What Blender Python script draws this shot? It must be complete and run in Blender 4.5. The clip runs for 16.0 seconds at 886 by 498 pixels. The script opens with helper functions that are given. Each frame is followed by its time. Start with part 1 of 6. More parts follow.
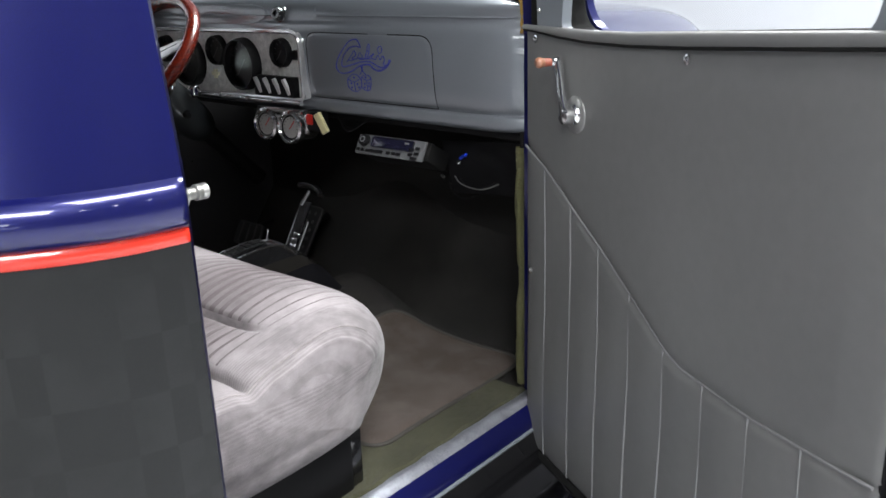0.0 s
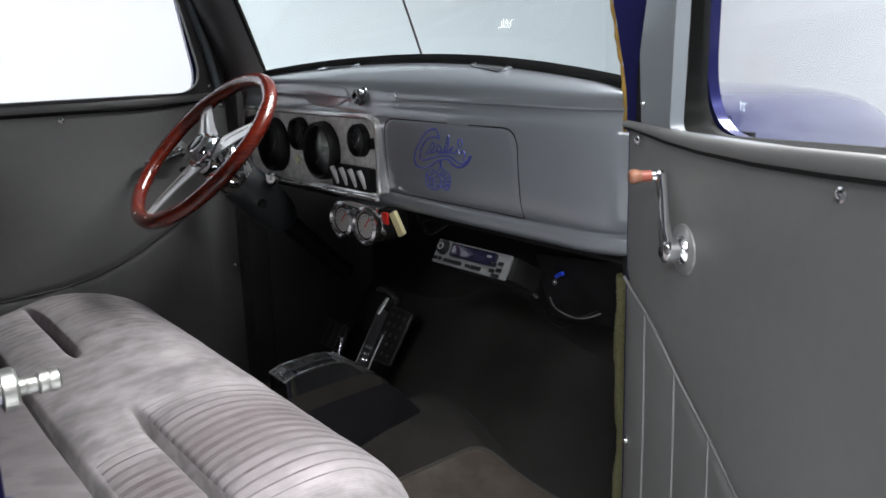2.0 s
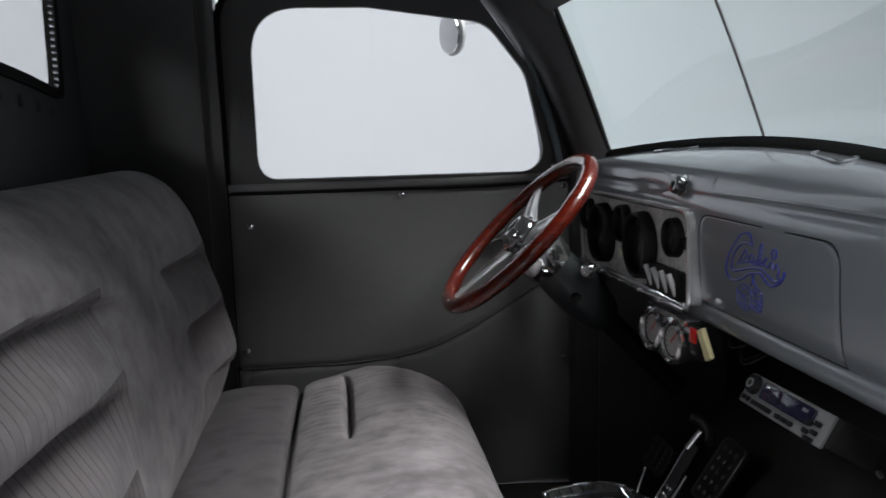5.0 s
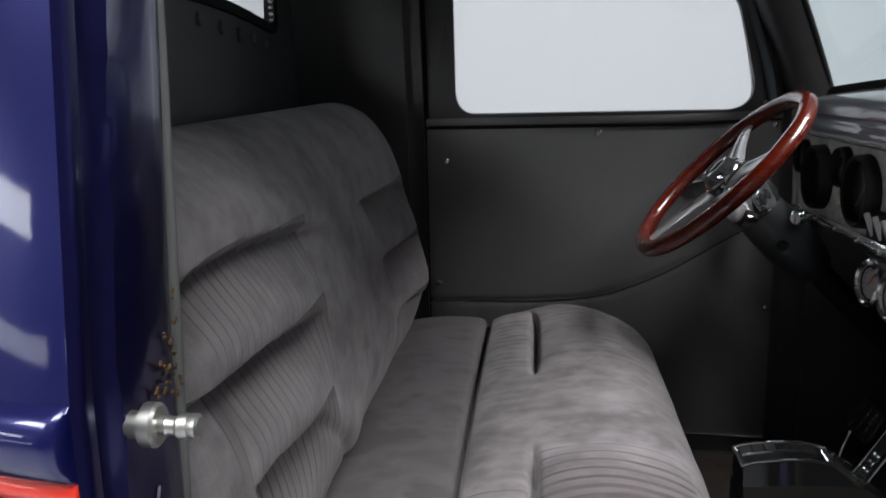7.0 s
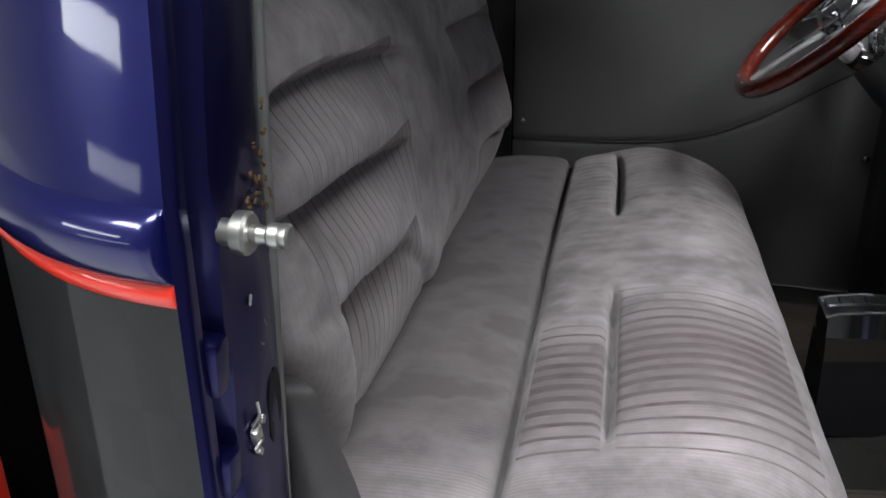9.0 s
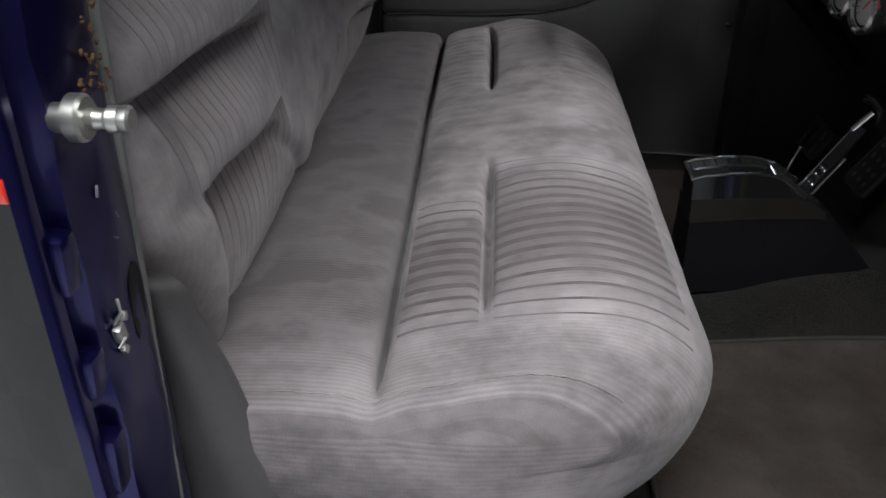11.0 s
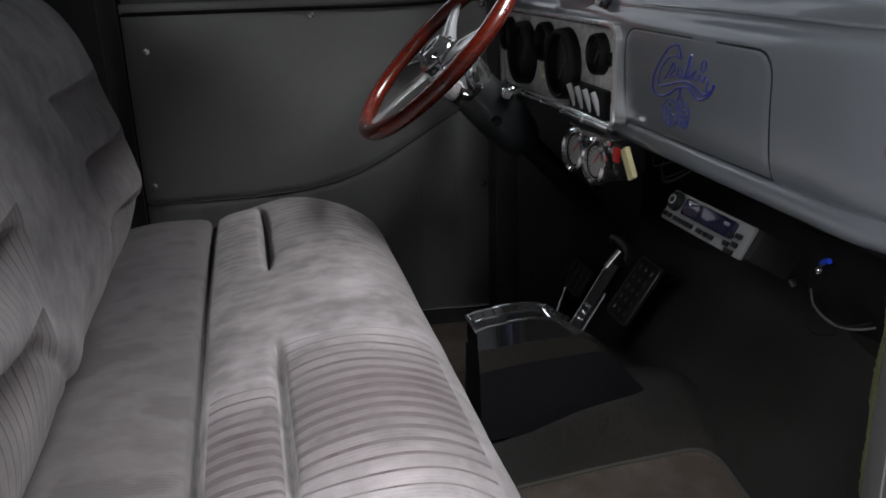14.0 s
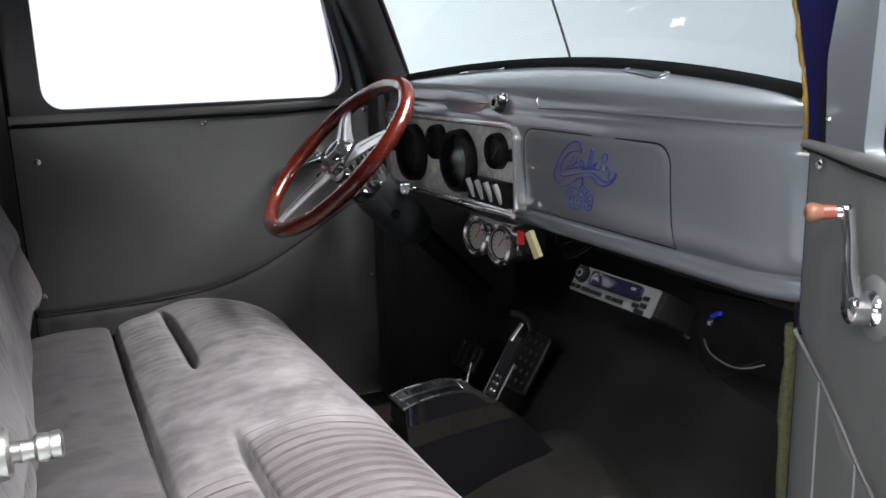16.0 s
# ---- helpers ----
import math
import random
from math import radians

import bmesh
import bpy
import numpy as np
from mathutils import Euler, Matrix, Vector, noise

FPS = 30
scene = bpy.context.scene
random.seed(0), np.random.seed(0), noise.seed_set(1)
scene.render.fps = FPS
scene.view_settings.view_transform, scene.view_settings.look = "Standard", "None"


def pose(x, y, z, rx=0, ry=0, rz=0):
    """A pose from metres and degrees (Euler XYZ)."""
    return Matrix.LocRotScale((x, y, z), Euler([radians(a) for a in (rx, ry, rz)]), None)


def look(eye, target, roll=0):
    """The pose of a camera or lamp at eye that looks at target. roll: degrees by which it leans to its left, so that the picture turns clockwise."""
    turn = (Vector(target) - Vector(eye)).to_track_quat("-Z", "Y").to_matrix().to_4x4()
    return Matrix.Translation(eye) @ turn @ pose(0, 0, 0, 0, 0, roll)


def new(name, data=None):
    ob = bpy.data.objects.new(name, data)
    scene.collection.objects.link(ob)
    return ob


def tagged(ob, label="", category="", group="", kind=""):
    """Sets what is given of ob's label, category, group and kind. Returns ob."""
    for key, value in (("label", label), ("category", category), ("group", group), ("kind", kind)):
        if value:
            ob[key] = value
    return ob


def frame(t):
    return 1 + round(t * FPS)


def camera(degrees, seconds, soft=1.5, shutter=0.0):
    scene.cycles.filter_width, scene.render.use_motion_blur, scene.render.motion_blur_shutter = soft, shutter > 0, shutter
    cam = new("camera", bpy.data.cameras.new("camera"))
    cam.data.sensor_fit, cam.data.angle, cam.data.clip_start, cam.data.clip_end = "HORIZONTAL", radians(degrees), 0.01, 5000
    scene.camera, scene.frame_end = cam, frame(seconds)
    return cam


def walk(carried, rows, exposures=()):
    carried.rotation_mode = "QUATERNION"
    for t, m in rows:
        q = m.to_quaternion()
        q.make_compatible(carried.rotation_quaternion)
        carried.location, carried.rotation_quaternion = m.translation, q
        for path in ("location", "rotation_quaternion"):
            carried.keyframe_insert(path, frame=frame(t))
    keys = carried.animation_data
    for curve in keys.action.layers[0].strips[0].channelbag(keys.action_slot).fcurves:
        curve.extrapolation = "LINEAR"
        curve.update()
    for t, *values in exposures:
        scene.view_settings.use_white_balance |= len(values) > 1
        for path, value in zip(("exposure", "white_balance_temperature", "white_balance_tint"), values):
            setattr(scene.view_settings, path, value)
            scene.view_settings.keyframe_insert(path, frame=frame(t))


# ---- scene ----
cam = camera(55.5, 16.0, shutter=0.4)
PATH = [
    (0, (-0.033, -0.018, 1.364), (1.391, 1.239, 0.738), -1.9),
    (0.5, (0.066, 0.031, 1.365), (1.453, 1.341, 0.765), -1.9),
    (1, (0.149, 0.065, 1.367), (1.488, 1.441, 0.808), -1.8),
    (1.5, (0.23, 0.088, 1.37), (1.49, 1.555, 0.859), -1.9),
    (2, (0.309, 0.114, 1.373), (1.478, 1.668, 0.906), -1.8),
    (2.5, (0.394, 0.142, 1.375), (1.45, 1.787, 0.953), -2.0),
    (3, (0.467, 0.17, 1.375), (1.389, 1.906, 1.009), -2.0),
    (3.5, (0.527, 0.21, 1.376), (1.281, 2.036, 1.062), -1.7),
    (6, (0.637, 0.224, 1.382), (0.606, 2.203, 1.097), -1.7),
    (6.5, (0.621, 0.238, 1.367), (0.494, 2.209, 1.05), -1.6),
    (7, (0.625, 0.227, 1.376), (0.401, 2.172, 0.965), -1.3),
    (7.5, (0.611, 0.245, 1.361), (0.325, 2.163, 0.872), -1.2),
    (8, (0.606, 0.248, 1.356), (0.264, 2.133, 0.782), -1.0),
    (8.5, (0.604, 0.248, 1.353), (0.231, 2.101, 0.7), -0.7),
    (9, (0.609, 0.242, 1.353), (0.225, 2.053, 0.596), -0.6),
    (11.5, (0.628, 0.262, 1.339), (0.617, 1.986, 0.326), -0.3),
    (12, (0.649, 0.266, 1.341), (0.724, 2.021, 0.383), -0.8),
    (12.5, (0.639, 0.259, 1.35), (0.817, 2.038, 0.453), -0.8),
    (13, (0.645, 0.259, 1.344), (0.901, 2.065, 0.522), -1.0),
    (13.5, (0.637, 0.254, 1.343), (0.964, 2.089, 0.618), -1.1),
    (14, (0.618, 0.259, 1.354), (1.028, 2.102, 0.695), -1.5),
    (14.5, (0.575, 0.25, 1.359), (1.104, 2.094, 0.793), -1.4),
    (15, (0.528, 0.238, 1.364), (1.175, 2.065, 0.874), -1.7),
    (15.5, (0.465, 0.22, 1.37), (1.216, 2.018, 0.917), -1.6),
    (16, (0.425, 0.208, 1.37), (1.269, 1.965, 0.922), -1.7),
]
EXPOSURES = [(0, 0.12), (1, 0.02), (2, 0.12), (3.5, -0.08), (6, -0.75), (7, -0.65), (9, -0.52), (11.5, -0.82), (12.5, -0.88), (13.5, -0.8), (14.5, -0.1), (15.5, 0.2), (16, 0.25)]
walk(cam, [(t, look(eye, target, roll)) for t, eye, target, roll in PATH], EXPOSURES)
# place, size, watts, aim and tone of each studio lamp
WARM, COOL = (0.97, 0.985, 0.99), (0.93, 0.97, 1.0)
LAMPS = [
    ((2.6, 1.4, 3.8), (1.8, 1.6), 320.0, (0.75, 1.4, 0.9), WARM),
    ((0.5, -0.85, 3.7), (2.2, 1.0), 190.0, (0.55, 0.95, 0.8), WARM),
    ((-2.8, -2.2, 3.7), (1.6, 1.0), 155.0, (1.1, 0.9, 1.1), WARM),
    # two low strips, added out of view only to put reflections on the blue corner
    ((-3.9, -1.78, 1.5), (2.0, 0.28), 24.0, (0.35, 0.65, 1.3), COOL),
    ((-3.8, -2.2, 0.70), (1.7, 0.17), 4.0, (0.35, 0.65, 1.2), COOL),
    ((-0.8, 4.6, 3.8), (8.5, 0.6), 51.0, (-0.8, 6.5, 1.6), COOL),
    ((5.2, 1.0, 3.8), (0.6, 5.0), 170.0, (7.4, 1.0, 1.6), COOL),
]
SPOTS_X = (-2.0, -0.6, 0.8, 2.2)

# ---------------------------------------------------------------- light
world = bpy.data.worlds.new("studio_air")
scene.world = world
world.use_nodes = True
world.node_tree.nodes["Background"].inputs[0].default_value = (0.8, 0.85, 0.95, 1)
world.node_tree.nodes["Background"].inputs[1].default_value = 0.035


def panel_lamp(x, y, z, sx, sy, power, target, colour=(1.0, 0.98, 0.95)):
    data = bpy.data.lights.new("studio_lamp", "AREA")
    data.shape, data.size, data.size_y, data.energy, data.color = "RECTANGLE", sx, sy, power, colour
    ob = new("studio_lamp", data)
    ob.matrix_world = look((x, y, z), target)
    return tagged(ob, "white rectangular studio light panel out of view", "lamp", "studio lamps")


for (lx, ly, lz), (sx, sy), p, aim, tone in LAMPS:
    panel_lamp(lx, ly, lz, sx, sy, p, aim, tone)
for lx in SPOTS_X:
    panel_lamp(lx, -4.3, 3.35, 0.16, 0.16, 4.0, (0.6, 0.9, 1.1), WARM)

# ---------------------------------------------------------------- materials


class Nodes:
    def __init__(self, name):
        self.mat = bpy.data.materials.new(name)
        self.mat.use_nodes = True
        self.tree = self.mat.node_tree
        self.tree.nodes.clear()
        self.out = self.add("ShaderNodeOutputMaterial")

    def add(self, kind):
        return self.tree.nodes.new(kind)

    def link(self, a, b):
        self.tree.links.new(a, b)

    def coords(self, scale=(1, 1, 1)):
        tc = self.add("ShaderNodeTexCoord")
        mp = self.add("ShaderNodeMapping")
        mp.inputs["Scale"].default_value = scale
        self.link(tc.outputs["Object"], mp.inputs["Vector"])
        return mp.outputs["Vector"]

    def noise(self, vec, scale, detail=3.0, rough=0.55):
        n = self.add("ShaderNodeTexNoise")
        n.inputs["Scale"].default_value, n.inputs["Detail"].default_value, n.inputs["Roughness"].default_value = scale, detail, rough
        self.link(vec, n.inputs["Vector"])
        return n.outputs["Fac"]

    def ramp(self, fac, a, b, lo=0.3, hi=0.7):
        r = self.add("ShaderNodeValToRGB")
        r.color_ramp.elements[0].position, r.color_ramp.elements[1].position = lo, hi
        r.color_ramp.elements[0].color, r.color_ramp.elements[1].color = (*a, 1), (*b, 1)
        self.link(fac, r.inputs["Fac"])
        return r.outputs["Color"]

    def mix(self, fac, a, b, mode="MIX"):
        m = self.add("ShaderNodeMix")
        m.data_type, m.blend_type = "RGBA", mode
        for sock, v in ((m.inputs["Factor"], fac), (m.inputs[6], a), (m.inputs[7], b)):
            if isinstance(v, (int, float)):
                sock.default_value = v
            elif isinstance(v, tuple):
                sock.default_value = (*v, 1)
            else:
                self.link(v, sock)
        return m.outputs[2]

    def math(self, op, a, b=0.0):
        m = self.add("ShaderNodeMath")
        m.operation = op
        for sock, v in ((m.inputs[0], a), (m.inputs[1], b)):
            if isinstance(v, (int, float)):
                sock.default_value = v
            else:
                self.link(v, sock)
        return m.outputs[0]

    def bump(self, height, strength, distance=0.002):
        b = self.add("ShaderNodeBump")
        b.inputs["Strength"].default_value, b.inputs["Distance"].default_value = strength, distance
        self.link(height, b.inputs["Height"])
        return b.outputs["Normal"]

    def surface(self, colour, rough=0.5, metal=0.0, normal=None, coat=0.0, coat_rough=0.05, sheen=0.0, spec=0.5, **more):
        p = self.add("ShaderNodeBsdfPrincipled")
        for key, v in (("Base Color", colour), ("Roughness", rough), ("Metallic", metal)):
            if isinstance(v, tuple):
                p.inputs[key].default_value = (*v, 1)
            elif isinstance(v, (int, float)):
                p.inputs[key].default_value = v
            else:
                self.link(v, p.inputs[key])
        p.inputs["Coat Weight"].default_value, p.inputs["Coat Roughness"].default_value = coat, coat_rough
        p.inputs["Sheen Weight"].default_value = sheen
        p.inputs["Sheen Roughness"].default_value = 0.4
        p.inputs["Specular IOR Level"].default_value = spec
        if normal is not None:
            self.link(normal, p.inputs["Normal"])
        self.link(p.outputs[0], self.out.inputs["Surface"])
        return self.mat


def plain(name, colour, rough=0.5, metal=0.0, grain=40.0, vary=0.25, bump=0.1, coat=0.0, spec=0.5):
    """A surface with mottling at two scales and a fine relief."""
    n = Nodes(name)
    v = n.coords()
    fine, broad = n.noise(v, grain * 8, 4), n.noise(v, grain * 0.25, 3)
    dark, light = tuple(c * (1 - vary) for c in colour), tuple(min(1, c * (1 + vary)) for c in colour)
    col = n.mix(0.35, n.ramp(broad, dark, light), n.ramp(fine, dark, light))
    rgh = n.math("ADD", n.math("MULTIPLY", broad, 0.16), rough - 0.08)
    return n.surface(col, rgh, metal, n.bump(fine, bump, 0.0008), coat, spec=spec)


def vinyl(name, colour):
    n = Nodes(name)
    v = n.coords()
    vor = n.add("ShaderNodeTexVoronoi")
    vor.inputs["Scale"].default_value = 900
    n.link(v, vor.inputs["Vector"])
    broad, mid = n.noise(v, 4, 4, 0.6), n.noise(v, 60, 3)
    col = n.mix(0.5, n.ramp(broad, tuple(c * 0.88 for c in colour), tuple(c * 1.12 for c in colour)), n.ramp(mid, tuple(c * 0.93 for c in colour), tuple(c * 1.06 for c in colour)))
    hgt = n.math("ADD", n.math("MULTIPLY", vor.outputs["Distance"], 0.4), n.math("MULTIPLY", broad, 1.2))
    return n.surface(col, n.math("ADD", n.math("MULTIPLY", broad, 0.14), 0.40), 0, n.bump(hgt, 0.12, 0.002))


def velour(name, colour, stripes=None, groove_x=None, mottle=1.0, cord=None):
    """Brushed pile with patches lying both ways and a fine cord."""
    n = Nodes(name)
    v = n.coords()
    stretched = n.coords((0.8, 1.1, 1.2))
    patch, cloud, fuzz = n.noise(stretched, 8.5, 4, 0.55), n.noise(stretched, 34, 5, 0.6), n.noise(v, 700, 2)
    wave = n.add("ShaderNodeTexWave")
    wave.wave_type, wave.bands_direction = "BANDS", "Y"
    wave.inputs["Scale"].default_value, wave.inputs["Distortion"].default_value = 60, 0.3
    n.link(v, wave.inputs["Vector"])
    d, l = tuple(c * (1 - 0.54 * mottle) for c in colour), tuple(c * (1 + 0.62 * mottle) for c in colour)
    col = n.mix(0.3, n.ramp(patch, d, l, 0.36, 0.64), n.ramp(cloud, d, l, 0.34, 0.66))
    col = n.mix(0.14, col, n.ramp(fuzz, d, l))
    col = n.mix(0.05, col, n.ramp(wave.outputs["Fac"], d, l))
    if groove_x:
        # the panel behind the groove is darker in patches, fading out at the near end
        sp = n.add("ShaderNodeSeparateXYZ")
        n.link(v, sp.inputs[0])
        behind = n.math("MULTIPLY", n.math("LESS_THAN", sp.outputs[0], groove_x), n.math("MINIMUM", 1.0, n.math("MAXIMUM", 0.0, n.math("DIVIDE", n.math("SUBTRACT", sp.outputs[1], 0.835), 0.13))))
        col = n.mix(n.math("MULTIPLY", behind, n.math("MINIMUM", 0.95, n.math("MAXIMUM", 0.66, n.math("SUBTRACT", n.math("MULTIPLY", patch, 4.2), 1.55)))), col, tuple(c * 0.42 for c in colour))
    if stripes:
        # dark lines along the ribs: widest in the middle of each striped field
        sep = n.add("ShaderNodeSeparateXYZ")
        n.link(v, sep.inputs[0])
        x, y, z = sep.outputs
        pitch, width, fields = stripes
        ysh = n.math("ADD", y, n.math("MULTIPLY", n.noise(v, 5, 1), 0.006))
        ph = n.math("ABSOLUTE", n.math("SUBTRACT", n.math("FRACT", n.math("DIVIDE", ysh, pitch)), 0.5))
        total, field_dark = None, None
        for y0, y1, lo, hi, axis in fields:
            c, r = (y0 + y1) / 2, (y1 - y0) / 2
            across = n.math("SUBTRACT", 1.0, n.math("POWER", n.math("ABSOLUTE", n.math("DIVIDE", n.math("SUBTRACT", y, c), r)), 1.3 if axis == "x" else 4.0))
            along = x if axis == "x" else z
            # on the rolls the lines are broad under each seam, as painted shade, and fade downwards
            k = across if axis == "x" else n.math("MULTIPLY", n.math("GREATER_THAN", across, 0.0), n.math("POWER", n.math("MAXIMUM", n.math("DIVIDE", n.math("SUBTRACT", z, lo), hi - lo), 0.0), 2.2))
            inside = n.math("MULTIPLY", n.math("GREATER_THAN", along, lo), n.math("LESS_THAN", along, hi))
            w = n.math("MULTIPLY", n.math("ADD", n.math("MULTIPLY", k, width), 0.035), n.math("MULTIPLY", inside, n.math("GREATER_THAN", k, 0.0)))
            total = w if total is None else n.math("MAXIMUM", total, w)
            dark_part = n.math("MULTIPLY", n.math("MAXIMUM", k, 0.0), inside)
            field_dark = dark_part if field_dark is None else n.math("MAXIMUM", field_dark, dark_part)
        # a darker tone mid-field on the cushion; under the back seams, painted shade
        col = n.mix(n.math("MULTIPLY", field_dark, n.math("MINIMUM", 0.97, n.math("MAXIMUM", 0.72, n.math("SUBTRACT", n.math("MULTIPLY", patch, 4.4), 1.55)))), col, (colour[0] * 0.45, colour[1] * 0.41, colour[2] * 0.42))
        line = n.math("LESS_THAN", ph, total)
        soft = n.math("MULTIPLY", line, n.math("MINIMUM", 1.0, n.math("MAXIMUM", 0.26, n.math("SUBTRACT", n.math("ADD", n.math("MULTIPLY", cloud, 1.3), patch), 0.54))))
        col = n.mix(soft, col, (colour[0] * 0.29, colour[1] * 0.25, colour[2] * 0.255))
    relief = n.math("ADD", fuzz, n.math("MULTIPLY", wave.outputs["Fac"], 0.15))
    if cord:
        # fine cord that runs round the end roll, painted pale on the ridges, rubbed flat in places
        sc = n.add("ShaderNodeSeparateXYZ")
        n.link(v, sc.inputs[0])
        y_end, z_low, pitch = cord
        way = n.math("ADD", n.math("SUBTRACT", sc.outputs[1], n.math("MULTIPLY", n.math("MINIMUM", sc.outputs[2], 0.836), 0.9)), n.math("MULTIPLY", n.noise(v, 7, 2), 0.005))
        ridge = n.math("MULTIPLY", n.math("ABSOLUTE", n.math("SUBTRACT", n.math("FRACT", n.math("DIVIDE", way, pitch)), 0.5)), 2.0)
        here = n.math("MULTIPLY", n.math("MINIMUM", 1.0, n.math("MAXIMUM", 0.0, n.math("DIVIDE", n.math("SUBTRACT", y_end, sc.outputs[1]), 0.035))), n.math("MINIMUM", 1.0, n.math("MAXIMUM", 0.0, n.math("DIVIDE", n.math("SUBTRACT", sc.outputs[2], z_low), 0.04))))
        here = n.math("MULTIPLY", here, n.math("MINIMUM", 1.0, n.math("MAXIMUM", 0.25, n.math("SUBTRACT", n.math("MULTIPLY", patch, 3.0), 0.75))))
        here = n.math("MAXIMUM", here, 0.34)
        # light on the ridges and shade in the grooves go into the colour
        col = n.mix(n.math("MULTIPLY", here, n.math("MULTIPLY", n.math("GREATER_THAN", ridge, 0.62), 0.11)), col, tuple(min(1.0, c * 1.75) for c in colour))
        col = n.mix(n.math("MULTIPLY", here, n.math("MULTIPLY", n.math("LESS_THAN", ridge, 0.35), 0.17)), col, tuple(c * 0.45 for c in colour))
        relief = n.math("ADD", relief, n.math("MULTIPLY", n.math("MULTIPLY", here, ridge), 0.8))
    return n.surface(col, 0.95, 0, n.bump(relief, 0.35, 0.0012), sheen=0.2, spec=0.15)


def carpet(name, colour, other, scale=260):
    n = Nodes(name)
    v = n.coords()
    fuzz, clump, broad = n.noise(v, scale * 3, 3, 0.7), n.noise(v, scale, 4, 0.7), n.noise(v, 9, 4, 0.6)
    col = n.mix(0.5, n.ramp(broad, colour, other, 0.35, 0.65), n.ramp(clump, tuple(c * 0.45 for c in colour), tuple(c * 1.5 for c in colour), 0.3, 0.7))
    return n.surface(col, 1.0, 0, n.bump(n.math("ADD", fuzz, clump), 0.9, 0.004), sheen=0.08, spec=0.03)


def paint(name, colour, flake=0.0, rough=0.35, coat=1.0, coat_rough=0.04, metal=0.0):
    n = Nodes(name)
    v = n.coords()
    fl, broad, peel = n.noise(v, 2500, 2, 0.8), n.noise(v, 3, 3), n.noise(v, 120, 2)
    col = n.mix(flake, n.ramp(broad, tuple(c * 0.9 for c in colour), tuple(c * 1.1 for c in colour)), n.ramp(fl, tuple(c * 0.4 for c in colour), tuple(min(1, c * 2.2) for c in colour), 0.4, 0.75))
    mat = n.surface(col, rough, metal, None, coat, coat_rough)
    wave = n.noise(v, 9, 2, 0.5)
    b = n.bump(n.math("ADD", n.math("MULTIPLY", peel, 0.10), wave), 0.05, 0.0040)
    for node in n.tree.nodes:
        if node.type == "BSDF_PRINCIPLED":
            n.link(b, node.inputs["Coat Normal"])
    return mat


def ghost_paint(name):
    """Grey metallic lower body with faint lighter blocks laid under the clear coat."""
    n = Nodes(name)
    v = n.coords((1, 1, 1))
    ch = n.add("ShaderNodeTexChecker")
    ch.inputs["Scale"].default_value = 17
    n.link(v, ch.inputs["Vector"])
    ch.inputs[1].default_value, ch.inputs[2].default_value = (0.0075, 0.0082, 0.0084, 1), (0.0135, 0.0144, 0.0148, 1)
    soft = n.noise(v, 14, 4)
    col = n.mix(n.ramp(soft, (0, 0, 0), (1, 1, 1), 0.4, 0.6), (0.009, 0.0098, 0.010), ch.outputs["Color"])
    flk = n.noise(v, 2500, 2, 0.8)
    col = n.mix(0.3, col, n.ramp(flk, (0.007, 0.007, 0.008), (0.035, 0.037, 0.038), 0.4, 0.75))
    mat = n.surface(col, 0.5, 0.0, None, 0.36, 0.05, spec=0.15)
    wavy = n.bump(n.noise(n.coords((16, 16, 2.0)), 1, 1, 0.4), 0.12, 0.004)
    for node in n.tree.nodes:
        if node.type == "BSDF_PRINCIPLED":
            n.link(wavy, node.inputs["Coat Normal"])
    return mat


def chrome_like(name, colour=(0.88, 0.89, 0.90), rough=0.03, stain=0.06):
    n = Nodes(name)
    v = n.coords()
    a, b = n.noise(v, 60, 4, 0.65), n.noise(v, 500, 3)
    rgh = n.math("ADD", n.math("MULTIPLY", a, stain), rough)
    return n.surface(n.ramp(a, tuple(c * 0.8 for c in colour), colour), rgh, 0.96, n.bump(b, 0.05, 0.0004))


def brushed(name, colour):
    n = Nodes(name)
    v = n.coords((1, 900, 40))
    a, b = n.noise(v, 1, 3), n.noise(n.coords(), 80, 4)
    return n.surface(n.ramp(b, tuple(c * 0.6 for c in colour), colour), n.math("ADD", n.math("MULTIPLY", a, 0.2), 0.3), 0.1, n.bump(a, 0.15, 0.0004))


def wood(name, dark, light):
    n = Nodes(name)
    v = n.coords((1, 1, 1))
    w = n.noise(n.coords((30, 220, 220)), 1, 5, 0.65)
    big = n.noise(v, 20, 3)
    col = n.mix(0.35, n.ramp(w, dark, light, 0.35, 0.68), n.ramp(big, dark, light, 0.35, 0.65))
    return n.surface(col, 0.25, 0, n.bump(w, 0.03, 0.0005), 1.0, 0.02)


def glass(name, tint, gloss=1.0):
    n = Nodes(name)
    tr, gl, fr, mx = n.add("ShaderNodeBsdfTransparent"), n.add("ShaderNodeBsdfGlossy"), n.add("ShaderNodeLayerWeight"), n.add("ShaderNodeMixShader")
    tr.inputs[0].default_value = (*tint, 1)
    gl.inputs["Roughness"].default_value = 0.01
    fr.inputs[0].default_value = 0.5
    edge = n.math("POWER", fr.outputs["Facing"], 5.0)
    n.link(n.math("MULTIPLY", n.math("ADD", n.math("MULTIPLY", edge, 0.9), 0.06), gloss), mx.inputs[0])
    n.link(tr.outputs[0], mx.inputs[1])
    n.link(gl.outputs[0], mx.inputs[2])
    n.link(mx.outputs[0], n.out.inputs["Surface"])
    return n.mat


